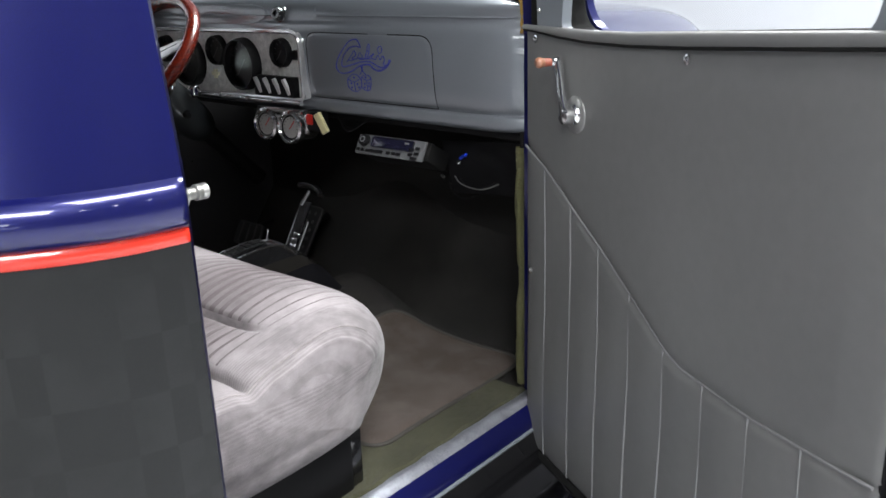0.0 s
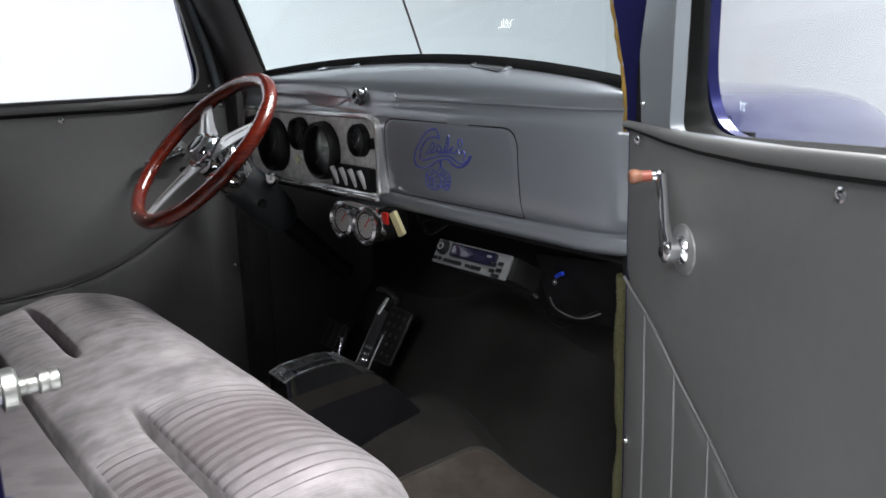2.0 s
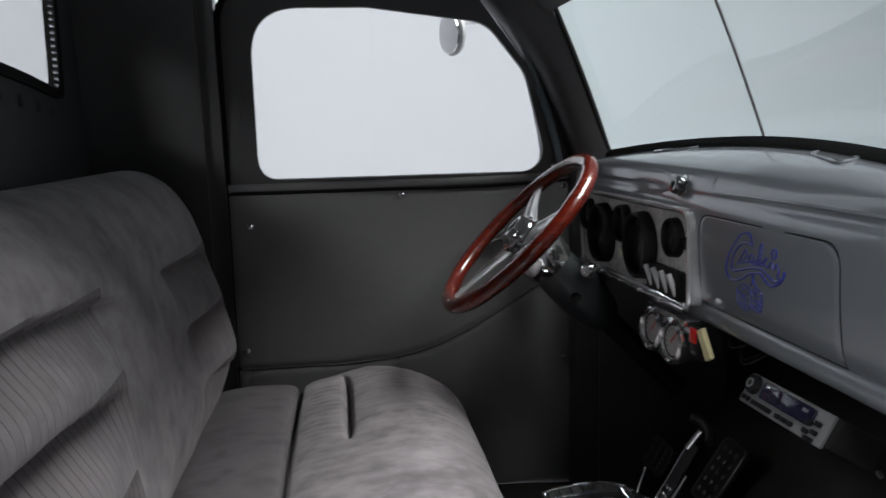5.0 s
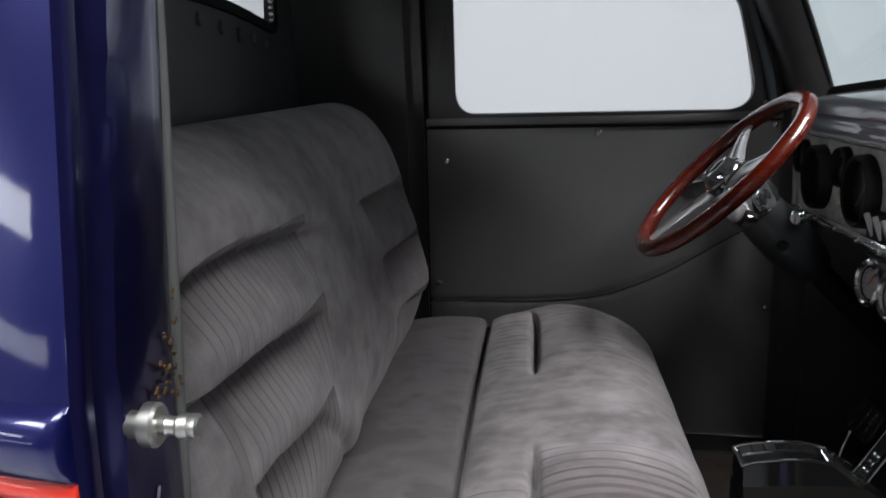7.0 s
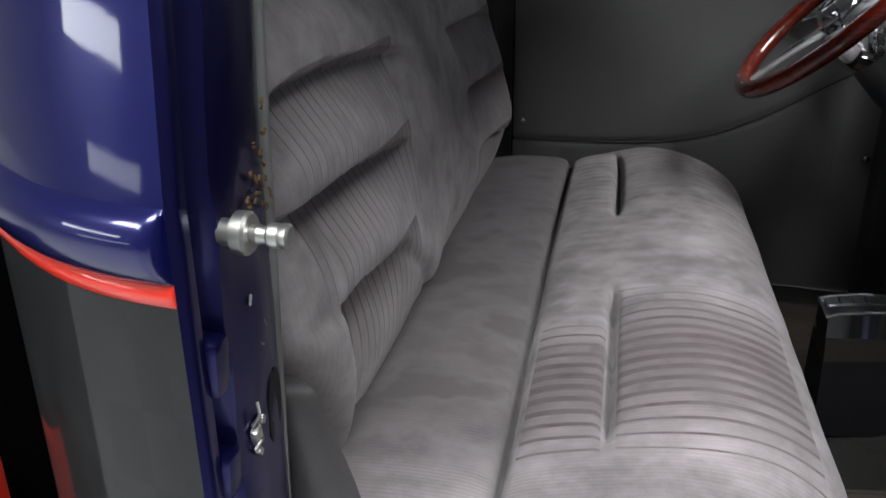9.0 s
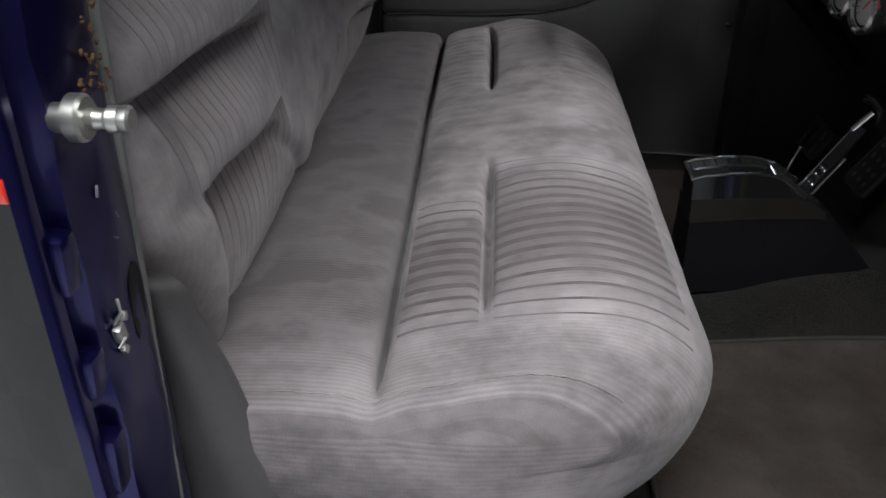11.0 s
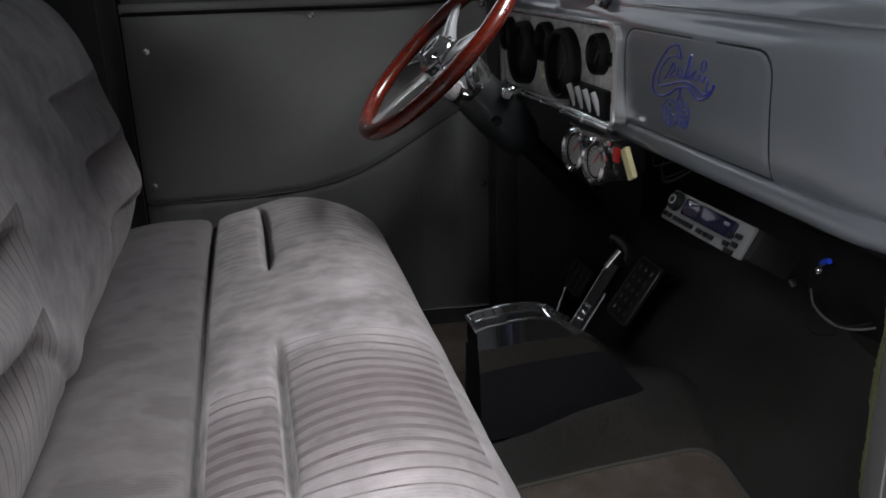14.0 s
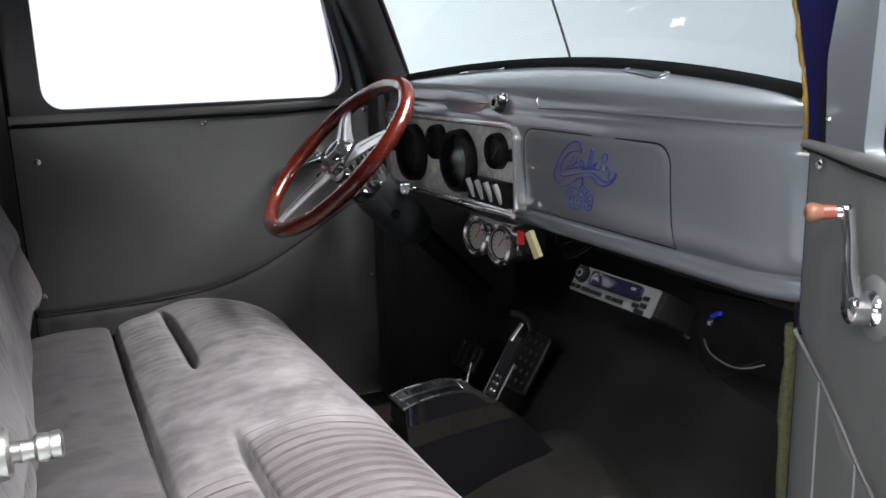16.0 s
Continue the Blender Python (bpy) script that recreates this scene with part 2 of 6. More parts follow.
VINYL = vinyl("grey_door_vinyl", (0.155, 0.155, 0.154))
VINYL_WELT = vinyl("grey_welt_vinyl", (0.20, 0.20, 0.205))
TRIM_GREY = paint("grey_trim_paint", (0.20, 0.22, 0.245), 0.1, 0.4, 0.7, 0.1)
TRIM_DARK = paint("teal_grey_column_paint", (0.023, 0.028, 0.030), 0.1, 0.45, 0.4, 0.15)
TEAL_LACE = vinyl("teal_grey_windlace", (0.085, 0.108, 0.116))
HEADLINER = vinyl("charcoal_lining", (0.05, 0.05, 0.052))
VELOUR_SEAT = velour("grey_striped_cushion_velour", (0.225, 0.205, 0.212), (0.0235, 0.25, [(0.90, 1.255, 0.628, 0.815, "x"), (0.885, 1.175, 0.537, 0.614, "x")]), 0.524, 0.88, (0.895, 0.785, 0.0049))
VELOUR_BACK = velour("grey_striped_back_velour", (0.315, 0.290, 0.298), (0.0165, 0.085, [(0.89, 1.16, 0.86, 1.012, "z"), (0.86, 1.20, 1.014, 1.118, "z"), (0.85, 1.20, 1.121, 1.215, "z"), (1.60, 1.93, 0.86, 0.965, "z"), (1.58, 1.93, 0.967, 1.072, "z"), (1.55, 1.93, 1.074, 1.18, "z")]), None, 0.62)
VELOUR_SEAM = velour("pale_seam_thread", (0.26, 0.24, 0.235))
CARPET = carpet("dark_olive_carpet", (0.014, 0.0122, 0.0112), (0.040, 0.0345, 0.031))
# darker copy of the floor carpet: footwell shade put into the colour
CARPET_SHADED = carpet("shaded_footwell_carpet", (0.008, 0.0074, 0.0068), (0.022, 0.0195, 0.0178))
CARPET_EDGE = carpet("olive_carpet_edge", (0.12, 0.12, 0.055), (0.20, 0.195, 0.10))
MAT_PILE = carpet("taupe_mat_pile", (0.086, 0.064, 0.051), (0.207, 0.169, 0.153), 320)
CARPET_OLIVE = carpet("olive_floor_carpet", (0.055, 0.055, 0.032), (0.115, 0.112, 0.07), 200)
BLUE = paint("deep_blue_paint", (0.0036, 0.0058, 0.095), 0.35, 0.3, 1.0, 0.05, 0.45)
BLUE_JAMB = paint("dark_blue_jamb_paint", (0.010, 0.009, 0.080), 0.2, 0.3, 0.30, 0.08, 0.75)
NAVY = plain("navy_pillar_paint", (0.007, 0.007, 0.050), 0.5, 0, 40, 0.2, 0.05, spec=0.08)
GHOST = ghost_paint("grey_lower_paint")
RED = paint("red_stripe_paint", (0.75, 0.03, 0.012), 0.0, 0.35, 0.8, 0.06)
DASH = paint("grey_dash_paint", (0.185, 0.200, 0.224), 0.25, 0.33, 1.0, 0.03, 0.36)
CHROME = chrome_like("chrome")
ZINC = chrome_like("zinc_steel", (0.6, 0.6, 0.57), 0.28, 0.25)
ALU = brushed("brushed_aluminium", (0.86, 0.86, 0.84))
SPOKE = plain("polished_aluminium", (0.95, 0.95, 0.95), 0.20, 0.55, 60, 0.04, 0.05)
WOOD = wood("red_mahogany", (0.06, 0.005, 0.002), (0.20, 0.019, 0.006))
KNOB_WOOD = plain("pale_knob_wood", (0.25, 0.11, 0.065), 0.35, 0, 80, 0.5, 0.1, 0.6)
RED_PAINT = plain("chipped_red_paint", (0.28, 0.075, 0.05), 0.4, 0, 60, 0.5, 0.1, 0.4)
BLACK = plain("black_plastic", (0.007, 0.007, 0.008), 0.5, 0, 60, 0.3, 0.15, spec=0.22)
BLACK_GLOSS = plain("black_gloss", (0.008, 0.008, 0.009), 0.14, 0, 20, 0.2, 0.02, 0.8)
RUBBER = plain("black_rubber", (0.009, 0.009, 0.009), 0.7, 0, 60, 0.3, 0.3, spec=0.2)
SILVER_PLASTIC = plain("silver_plastic", (0.175, 0.18, 0.185), 0.35, 0.3, 60, 0.12, 0.05)
WHITE_PLASTIC = plain("white_plastic", (0.62, 0.62, 0.63), 0.35, 0, 60, 0.08, 0.04)
DIAL = plain("pale_dial_face", (0.46, 0.455, 0.44), 0.5, 0, 40, 0.1, 0.02)
DIAL_DARK = plain("dark_dial_face", (0.005, 0.005, 0.006), 0.3, 0, 40, 0.3, 0.02)
RED_PLASTIC = plain("red_plastic", (0.6, 0.02, 0.015), 0.4, 0, 40, 0.15, 0.05)
YELLOW_TAG = plain("pale_yellow_card", (0.75, 0.68, 0.38), 0.7, 0, 40, 0.12, 0.1)
YELLOW_FOAM = plain("yellowed_foam_strip", (0.28, 0.17, 0.035), 0.85, 0, 90, 0.5, 0.6)
BLUE_LINE = plain("blue_pinstripe", (0.02, 0.03, 0.24), 0.35, 0, 60, 0.25, 0.05, 0.5)
SCREEN = plain("dark_blue_screen", (0.012, 0.012, 0.03), 0.12, 0, 20, 0.3, 0.01, 0.6)
WIRE_PALE = plain("pale_wire", (0.11, 0.11, 0.108), 0.4, 0, 60, 0.2, 0.05)
WORN = plain("worn_bare_sill", (0.30, 0.31, 0.35), 0.4, 0.5, 60, 0.7, 0.4)
RUST = plain("rusty_grease", (0.13, 0.072, 0.026), 0.8, 0, 90, 0.6, 0.5)
WALL_DARK = plain("dark_showroom_paint", (0.24, 0.24, 0.25), 0.8, 0, 3, 0.1, 0.0)
WALL = plain("white_studio_paint", (0.82, 0.83, 0.86), 0.75, 0, 3, 0.006, 0.0)
FLOOR_MAT = plain("pale_studio_floor", (0.7, 0.71, 0.73), 0.4, 0, 4, 0.06, 0.05)
GLASS_SIDE = glass("clear_window_glass", (0.97, 0.975, 0.98), 0.5)
GLASS_FRONT = glass("green_tinted_glass", (0.82, 0.91, 0.90), 0.9)
GLASS_DIAL = glass("dial_glass", (0.95, 0.95, 0.95), 0.35)
MIRROR = chrome_like("mirror_silver", (0.9, 0.9, 0.9), 0.01, 0.0)

# ---------------------------------------------------------------- mesh helpers
from mathutils.geometry import tessellate_polygon

MID = 1.41


def part(name, bm, material, parent=None, label="", smooth=True, sharp=38):
    """One mesh object from a bmesh, under a thing or part."""
    bmesh.ops.recalc_face_normals(bm, faces=bm.faces)
    for f in bm.faces:
        f.smooth = smooth
    if smooth:
        for e in bm.edges:
            if len(e.link_faces) == 2 and e.calc_face_angle(0) > radians(sharp):
                e.smooth = False
    me = bpy.data.meshes.new(name)
    bm.to_mesh(me)
    bm.free()
    me.materials.append(material)
    ob = new(name, me)
    if parent is not None:
        ob.parent = parent
        root = parent
        while root.parent is not None:
            root = root.parent
        ob.matrix_parent_inverse = Matrix.Translation(-root.location) if parent is root else Matrix.Identity(4)
    if label:
        ob["label"] = label
    return ob


def thing(name, at, label, category, group="", kind=""):
    """An Empty at the base of a thing."""
    ob = new(name)
    ob.empty_display_size = 0.05
    ob.location = at
    return tagged(ob, label, category, group, kind)


def rbox(centre, size, bevel=0.004, m=None, seg=2):
    """A box with rounded edges; m turns it about its centre."""
    bm = bmesh.new()
    bmesh.ops.create_cube(bm, size=1.0)
    bmesh.ops.scale(bm, vec=size, verts=bm.verts)
    if bevel:
        bmesh.ops.bevel(bm, geom=bm.edges[:], offset=bevel, segments=seg, profile=0.6, affect="EDGES")
    if m is not None:
        bmesh.ops.transform(bm, matrix=m, verts=bm.verts)
    bmesh.ops.translate(bm, vec=centre, verts=bm.verts)
    return bm


def join(*bms):
    out = bms[0]
    for b in bms[1:]:
        me = bpy.data.meshes.new("joined")
        b.to_mesh(me)
        b.free()
        out.from_mesh(me)
        bpy.data.meshes.remove(me)
    return out


def axes(normal, up=(0, 0, 1)):
    """A turn whose z axis is the normal."""
    z = Vector(normal).normalized()
    x = Vector(up).cross(z)
    x = x.normalized() if x.length > 1e-4 else Vector((1, 0, 0))
    return Matrix((x, z.cross(x), z)).transposed().to_4x4()


def lathe(profile, at, normal, n=32):
    """Turns a list of (radius, height) about the normal at a place."""
    bm = bmesh.new()
    m = Matrix.Translation(at) @ axes(normal)
    rings = []
    for r, h in profile:
        if r < 1e-5:
            rings.append([bm.verts.new(m @ Vector((0, 0, h)))])
        else:
            rings.append([bm.verts.new(m @ Vector((r * math.cos(2 * math.pi * k / n), r * math.sin(2 * math.pi * k / n), h))) for k in range(n)])
    for a, b in zip(rings, rings[1:]):
        for k in range(n):
            q = [a[k % len(a)], a[(k + 1) % len(a)], b[(k + 1) % len(b)], b[k % len(b)]]
            q = list(dict.fromkeys(q))
            if len(q) > 2:
                bm.faces.new(q)
    return bm


def tube(path, radius, n=8, closed=False, flat=1.0):
    """A round cord along a path; radius may be a list."""
    bm = bmesh.new()
    pts = [Vector(p) for p in path]
    rad = radius if isinstance(radius, (list, tuple)) else [radius] * len(pts)
    rings, side = [], None
    for i, p in enumerate(pts):
        a = pts[i - 1] if (i or closed) else p
        b = pts[(i + 1) % len(pts)] if (i + 1 < len(pts) or closed) else p
        d = (b - a).normalized()
        if side is None:
            side = d.orthogonal().normalized()
        side = (side - d * side.dot(d)).normalized()
        up = d.cross(side)
        rings.append([bm.verts.new(p + rad[i] * (side * math.cos(2 * math.pi * k / n) + up * math.sin(2 * math.pi * k / n) * flat)) for k in range(n)])
    pairs = list(zip(rings, rings[1:])) + ([(rings[-1], rings[0])] if closed else [])
    for a, b in pairs:
        for k in range(n):
            bm.faces.new((a[k], a[(k + 1) % n], b[(k + 1) % n], b[k]))
    if not closed:
        bm.faces.new(rings[0])
        bm.faces.new(rings[-1])
    return bm


def smooth_path(pts, steps=6):
    """A flowing line through points."""
    pts = [Vector(p) for p in pts]
    out = []
    for i in range(len(pts) - 1):
        a, b, c, d = pts[max(i - 1, 0)], pts[i], pts[i + 1], pts[min(i + 2, len(pts) - 1)]
        for k in range(steps):
            t = k / steps
            out.append(0.5 * (2 * b + (c - a) * t + (2 * a - 5 * b + 4 * c - d) * t * t + (3 * b - a - 3 * c + d) * t ** 3))
    return out + [pts[-1]]


def rounded(corners, radius, steps=6):
    """A closed outline in the plane with rounded corners; radius may be one per corner."""
    n, out = len(corners), []
    rs = radius if isinstance(radius, (list, tuple)) else [radius] * n
    for i, (p, r) in enumerate(zip(corners, rs)):
        p, a, b = Vector(p), Vector(corners[i - 1]), Vector(corners[(i + 1) % n])
        u, v = (a - p).normalized(), (b - p).normalized()
        half = math.acos(max(-1, min(1, u.dot(v)))) / 2
        cut = min(r / math.tan(half), (a - p).length * 0.49, (b - p).length * 0.49)
        s, e = p + u * cut, p + v * cut
        for k in range(steps + 1):
            t = k / steps
            out.append(tuple((1 - t) ** 2 * s + 2 * t * (1 - t) * p + t * t * e))
    return out


def slab(outline, holes, place, d0, d1):
    """A plate with openings: place(u, v, depth) gives the world point."""
    bm = bmesh.new()
    loops = [outline, *holes]
    flat = [p for loop in loops for p in loop]
    tris = tessellate_polygon([[Vector((*p, 0)) for p in loop] for loop in loops])
    front = [bm.verts.new(place(u, v, d0)) for u, v in flat]
    back = [bm.verts.new(place(u, v, d1)) for u, v in flat]
    for t in tris:
        try:
            bm.faces.new([front[i] for i in t])
            bm.faces.new([back[i] for i in reversed(t)])
        except ValueError:
            pass
    at = 0
    for loop in loops:
        n = len(loop)
        for k in range(n):
            a, b = at + k, at + (k + 1) % n
            bm.faces.new((front[a], front[b], back[b], back[a]))
        at += n
    return bm


def sheet(nu, nv, place, thick=None):
    """A grid of points place(i, j); thick gives it a back."""
    bm = bmesh.new()
    g = [[bm.verts.new(place(i / (nu - 1), j / (nv - 1))) for j in range(nv)] for i in range(nu)]
    for i in range(nu - 1):
        for j in range(nv - 1):
            bm.faces.new((g[i][j], g[i + 1][j], g[i + 1][j + 1], g[i][j + 1]))
    if thick:
        bmesh.ops.recalc_face_normals(bm, faces=bm.faces)
        bmesh.ops.solidify(bm, geom=bm.faces[:], thickness=thick)
    return bm


def bell(x, w):
    return math.exp(-(x / w) ** 2)


def step(x, a, b):
    t = max(0.0, min(1.0, (x - a) / (b - a)))
    return t * t * (3 - 2 * t)


def interp(x, pts):
    """A value between points (x, value) in rising order, eased by a cubic."""
    if x <= pts[0][0]:
        return pts[0][1]
    for (a, p), (b, q) in zip(pts, pts[1:]):
        if x <= b:
            return p + (q - p) * (x - a) / (b - a)
    return pts[-1][1]


def screw(at, normal, parent, r=0.0055, material=None):
    b = join(lathe([(0, 0.0035), (r * 0.5, 0.0032), (r * 0.9, 0.002), (r * 1.0, 0.0), (r * 1.5, -0.0005), (r * 1.5, -0.002)], at, normal, 14))
    return part("screw", b, material or CHROME, parent, "small chrome trim screw")

# ---------------------------------------------------------------- studio
def wall(name, centre, size, dark=False):
    return tagged(part(name, rbox(centre, size, 0), WALL_DARK if dark else WALL, None, smooth=False), "plain dark showroom wall" if dark else "plain white studio wall", "wall", kind="structure")


wall("wall_north", (0.5, 6.6, 2.0), (14.2, 0.2, 4.0))
wall("wall_south", (0.5, -5.6, 2.0), (14.2, 0.2, 4.0), True)
wall("wall_east", (7.5, 0.5, 2.0), (0.2, 12.0, 4.0))
wall("wall_west", (-6.5, 0.5, 2.0), (0.2, 12.0, 4.0), True)
tagged(part("floor", rbox((0.5, 0.5, -0.05), (13.8, 12.0, 0.1), 0), FLOOR_MAT, None, smooth=False), "pale smooth studio floor", "floor", kind="structure")
tagged(part("ceiling", rbox((0.5, 0.5, 4.05), (14.2, 12.4, 0.1), 0), WALL_DARK, None, smooth=False), "dark studio ceiling", "ceiling", kind="structure")

# ---------------------------------------------------------------- cab shell
cab = thing("pickup_cab", (0.7, MID, 0.0), "vintage pickup cab in deep blue over grey with red stripe", "truck")

SKIN = [(0.366, 0.641), (0.335, 0.6455), (0.305, 0.6535), (0.275, 0.666), (0.245, 0.683), (0.215, 0.704), (0.175, 0.736), (0.138, 0.781), (0.107, 0.843), (0.086, 0.916), (0.074, 1.0), (0.070, 1.12), (0.068, MID)]


def skin_at(t):
    """A smooth curve through the plan of the cab's rear corner."""
    k = t * (len(SKIN) - 1)
    i = min(int(k), len(SKIN) - 2)
    f = k - i
    p = [Vector((*SKIN[max(0, min(len(SKIN) - 1, i + j))], 0)) for j in (-1, 0, 1, 2)]
    return 0.5 * (2 * p[1] + (p[2] - p[0]) * f + (2 * p[0] - 5 * p[1] + 4 * p[2] - p[3]) * f * f + (3 * p[1] - p[0] - 3 * p[2] + p[3]) * f ** 3)


def skin_normal(t):
    d = skin_at(min(1, t + 0.02)) - skin_at(max(0, t - 0.02))
    return Vector((d.y, -d.x, 0)).normalized() * -1


def band(z0, z1, nz, swell, side, lean=0.0, reach=1.0):
    """A strip of the cab's rear corner between two heights; swell(v) pushes it out."""
    def place(u, v):
        u = u ** 1.5 * reach
        row = math.sqrt(1 - (1 - min(1.0, u / 0.035)) ** 2)
        p, n = skin_at(u), skin_normal(u)
        n = n if n.y < 0 or n.x < 0 else -n
        z = z0 + (z1 - z0) * v
        p = p + n * (swell(v) * row) + Vector((0, lean * max(0, z - 1.197), z))
        return Vector((p.x, 2 * MID - p.y, p.z)) if side else p
    return sheet(64, nz, place)


for side in (0, 1):
    part("rear_corner", band(1.197, 1.80, 24, lambda v: 0.0, side, 0.12, 0.58), BLUE, cab, "glossy deep blue upper cab corner")
    part("belt_moulding", band(1.150, 1.199, 14, lambda v: 0.016 * math.sqrt(max(0, 1 - (2 * v - 1) ** 2)) - 0.002, side), BLUE, cab, "rounded blue belt moulding")
    part("pinstripe", band(1.137, 1.152, 5, lambda v: 0.003 * math.sin(math.pi * v) + 0.001, side), RED, cab, "bright red stripe under the belt moulding")
    part("lower_corner", band(0.42, 1.139, 20, lambda v: 0.0, side), GHOST, cab, "grey metallic lower cab corner with faint blocks")

# jamb behind the passenger door opening: stepped blue return
def ycab(y, side):
    return 2 * MID - y if side else y


def jamb(side):
    prof = [(0.366, 0.641), (0.372, 0.646), (0.372, 0.656), (0.360, 0.662), (0.354, 0.667), (0.362, 0.676), (0.375, 0.684), (0.377, 0.735), (0.374, 0.755), (0.365, 0.778)]
    def place(u, v):
        k = u * (len(prof) - 1)
        i = min(int(k), len(prof) - 2)
        x = prof[i][0] + (prof[i + 1][0] - prof[i][0]) * (k - i)
        y = prof[i][1] + (prof[i + 1][1] - prof[i][1]) * (k - i)
        z = 0.45 + 1.27 * v
        wob = (0.0035 * noise.noise(Vector((x * 30, y * 40, z * 14))) + 0.002 * noise.noise(Vector((y * 90, z * 45, 3)))) * step(y, 0.65, 0.67) * (1 - step(y, 0.735, 0.762))
        return Vector((x + wob, ycab(y + 0.12 * max(0, z - 1.197), side), z))
    return sheet(33, 90, place)


for side in (0, 1):
    part("door_jamb", jamb(side), BLUE_JAMB, cab, "dark blue painted door jamb, chipped")
    def trim(u, v, side=side):
        z = 0.56 + 1.14 * v
        lean = 0.08 * (z - 1.22) - 0.012 + 0.0004 * math.sin(z * 70)
        ang = math.pi * u
        return Vector((0.364 + 0.012 * math.sin(ang) ** 0.6, ycab(0.785 - 0.0044 * math.cos(ang) + lean, side), z))
    part("pillar_trim", sheet(9, 70, trim), VINYL, cab, "grey vinyl pillar edge trim")

# rear wall with its window
def back_at(y, z, d):
    return Vector((0.125 - d, y, z))


def rear_outline(half, low, high, radius):
    """The rear window: its lower edge rises gently towards the middle."""
    sill = [(MID + half * k / 6, low + 0.036 * (1 - abs(k / 6) ** 1.7)) for k in range(-6, 7)]
    return rounded(sill + [(MID + half, high), (MID - half, high)], [radius] + [0.3] * 11 + [radius] * 3)


rear_hole = rear_outline(0.42, 1.460, 1.70, 0.05)
part("rear_panel", slab([(0.822, 0.5), (2 * MID - 0.822, 0.5), (2 * MID - 0.822, 1.19), (2 * MID - 0.895, 1.82), (0.895, 1.82), (0.822, 1.19)], [rear_hole], back_at, 0, 0.008), HEADLINER, cab, "charcoal lined rear cab wall")
rear_in = rear_outline(0.41, 1.468, 1.690, 0.045)
part("rear_window_seal", slab(rear_outline(0.43, 1.450, 1.71, 0.055), [rear_in], back_at, -0.008, 0.012), RUBBER, cab, "black rubber rear window seal")
pane = part("rear_window", slab(rear_in, [], back_at, 0.004, 0.007), GLASS_SIDE, cab, "clear rear window glass", smooth=False)
pane.visible_shadow = False
for i, y in enumerate((1.47, 1.56, 1.64, 1.72, 1.79)):
    part("lining_button", lathe([(0, 0.004), (0.008, 0.0035), (0.012, 0.0)], (0.1255, y, 1.462 - 0.008 * i), (1, 0, 0), 14), HEADLINER, cab, "round lining fastener below the rear window")
for k in range(16):
    part("chrome_bead", lathe([(0, 0.005), (0.0035, 0.004), (0.0048, 0)], (0.128, MID + 0.401 + 0.0006 * (k % 2), 1.478 + 0.0115 * k), (1, -0.4, 0), 10), CHROME, cab, "bright bead on the rear window edge")
# quarter linings close the rear corners inside
for side in (0, 1):
    part("quarter_lining", sheet(12, 8, lambda u, v, side=side: Vector((0.125 + 0.225 * u, ycab(0.80 + 0.024 * (1 - u) ** 4 + 0.12 * max(0, (0.5 + 1.3 * v) - 1.197), side), 0.5 + 1.3 * v)), 0.004), HEADLINER, cab, "charcoal quarter lining")
    part("pillar_lining", sheet(6, 40, lambda u, v, side=side: Vector((0.33 + 0.055 * u, ycab(0.79 - 0.006 * math.sin(math.pi * u) + 0.12 * max(0, (0.56 + 1.2 * v) - 1.197), side), 0.56 + 1.2 * v)), 0.004), HEADLINER, cab, "charcoal pillar lining") if side else None


# roof: outside skin and lining
def roof_place(lift, out):
    def place(u, v):
        x = 0.06 + 1.06 * u
        y = 0.80 - out + (2 * (MID - 0.80) + 2 * out) * v
        cx, cy = abs(2 * u - 1), abs(2 * v - 1)
        return Vector((x, y, 1.68 + lift + 0.11 * (1 - cx ** 4) * (1 - cy ** 4)))
    return place


part("roof_skin", sheet(24, 30, roof_place(0.035, 0.09)), BLUE, cab, "deep blue roof")
part("headliner", sheet(24, 30, roof_place(0.0, 0.04)), HEADLINER, cab, "charcoal headliner")

# windshield: two flat panes meeting at a thin divider
def ws_x(y):
    return 1.252 - 0.135 * (abs(y - MID) / 0.57) ** 1.6 * 0.55


def ws_z0(y):
    return 1.356 - 0.030 * (abs(y - MID) / 0.57) ** 2


def ws(y, v, d=0.0):
    """v from the lower edge (0) up the glass (metres of height)."""
    return Vector((ws_x(y) - 0.36 * v - 0.20 * v * v + d, y, ws_z0(y) + v))


for s in (-1, 1):
    glass_ob = part("windshield_pane", sheet(16, 14, lambda u, v, s=s: ws(MID + s * (0.002 + 0.585 * u), 0.36 * v)), GLASS_FRONT, cab, "green tinted windshield glass")
    glass_ob.visible_shadow = False
part("windshield_divider", tube([ws(MID, 0.36 * k / 12, -0.002) for k in range(13)], 0.0022, 8), HEADLINER, cab, "thin dark windshield divider")
part("windshield_gasket", sheet(61, 8, lambda u, v: ws(MID + 0.585 * (2 * u - 1), -0.024 + (0.0275 - 0.0055 * (2 * u - 1) ** 2) * v, -0.004 - 0.008 * math.sin(math.pi * v)), 0.004), RUBBER, cab, "black rubber windshield gasket")
part("windshield_header", sheet(30, 8, lambda u, v: ws(0.78 + 1.26 * u, 0.285 + 0.10 * v, -0.012 - 0.02 * math.sin(math.pi * v)), 0.006), HEADLINER, cab, "charcoal header above the windshield")

# front pillars: inside liners from the dash to the header
def door_front(z):
    """The front edge of the door opening at a height."""
    return interp(z, [(1.20, 1.128), (1.33, 1.122), (1.42, 1.085), (1.50, 1.046), (1.60, 0.975), (1.72, 0.86)])


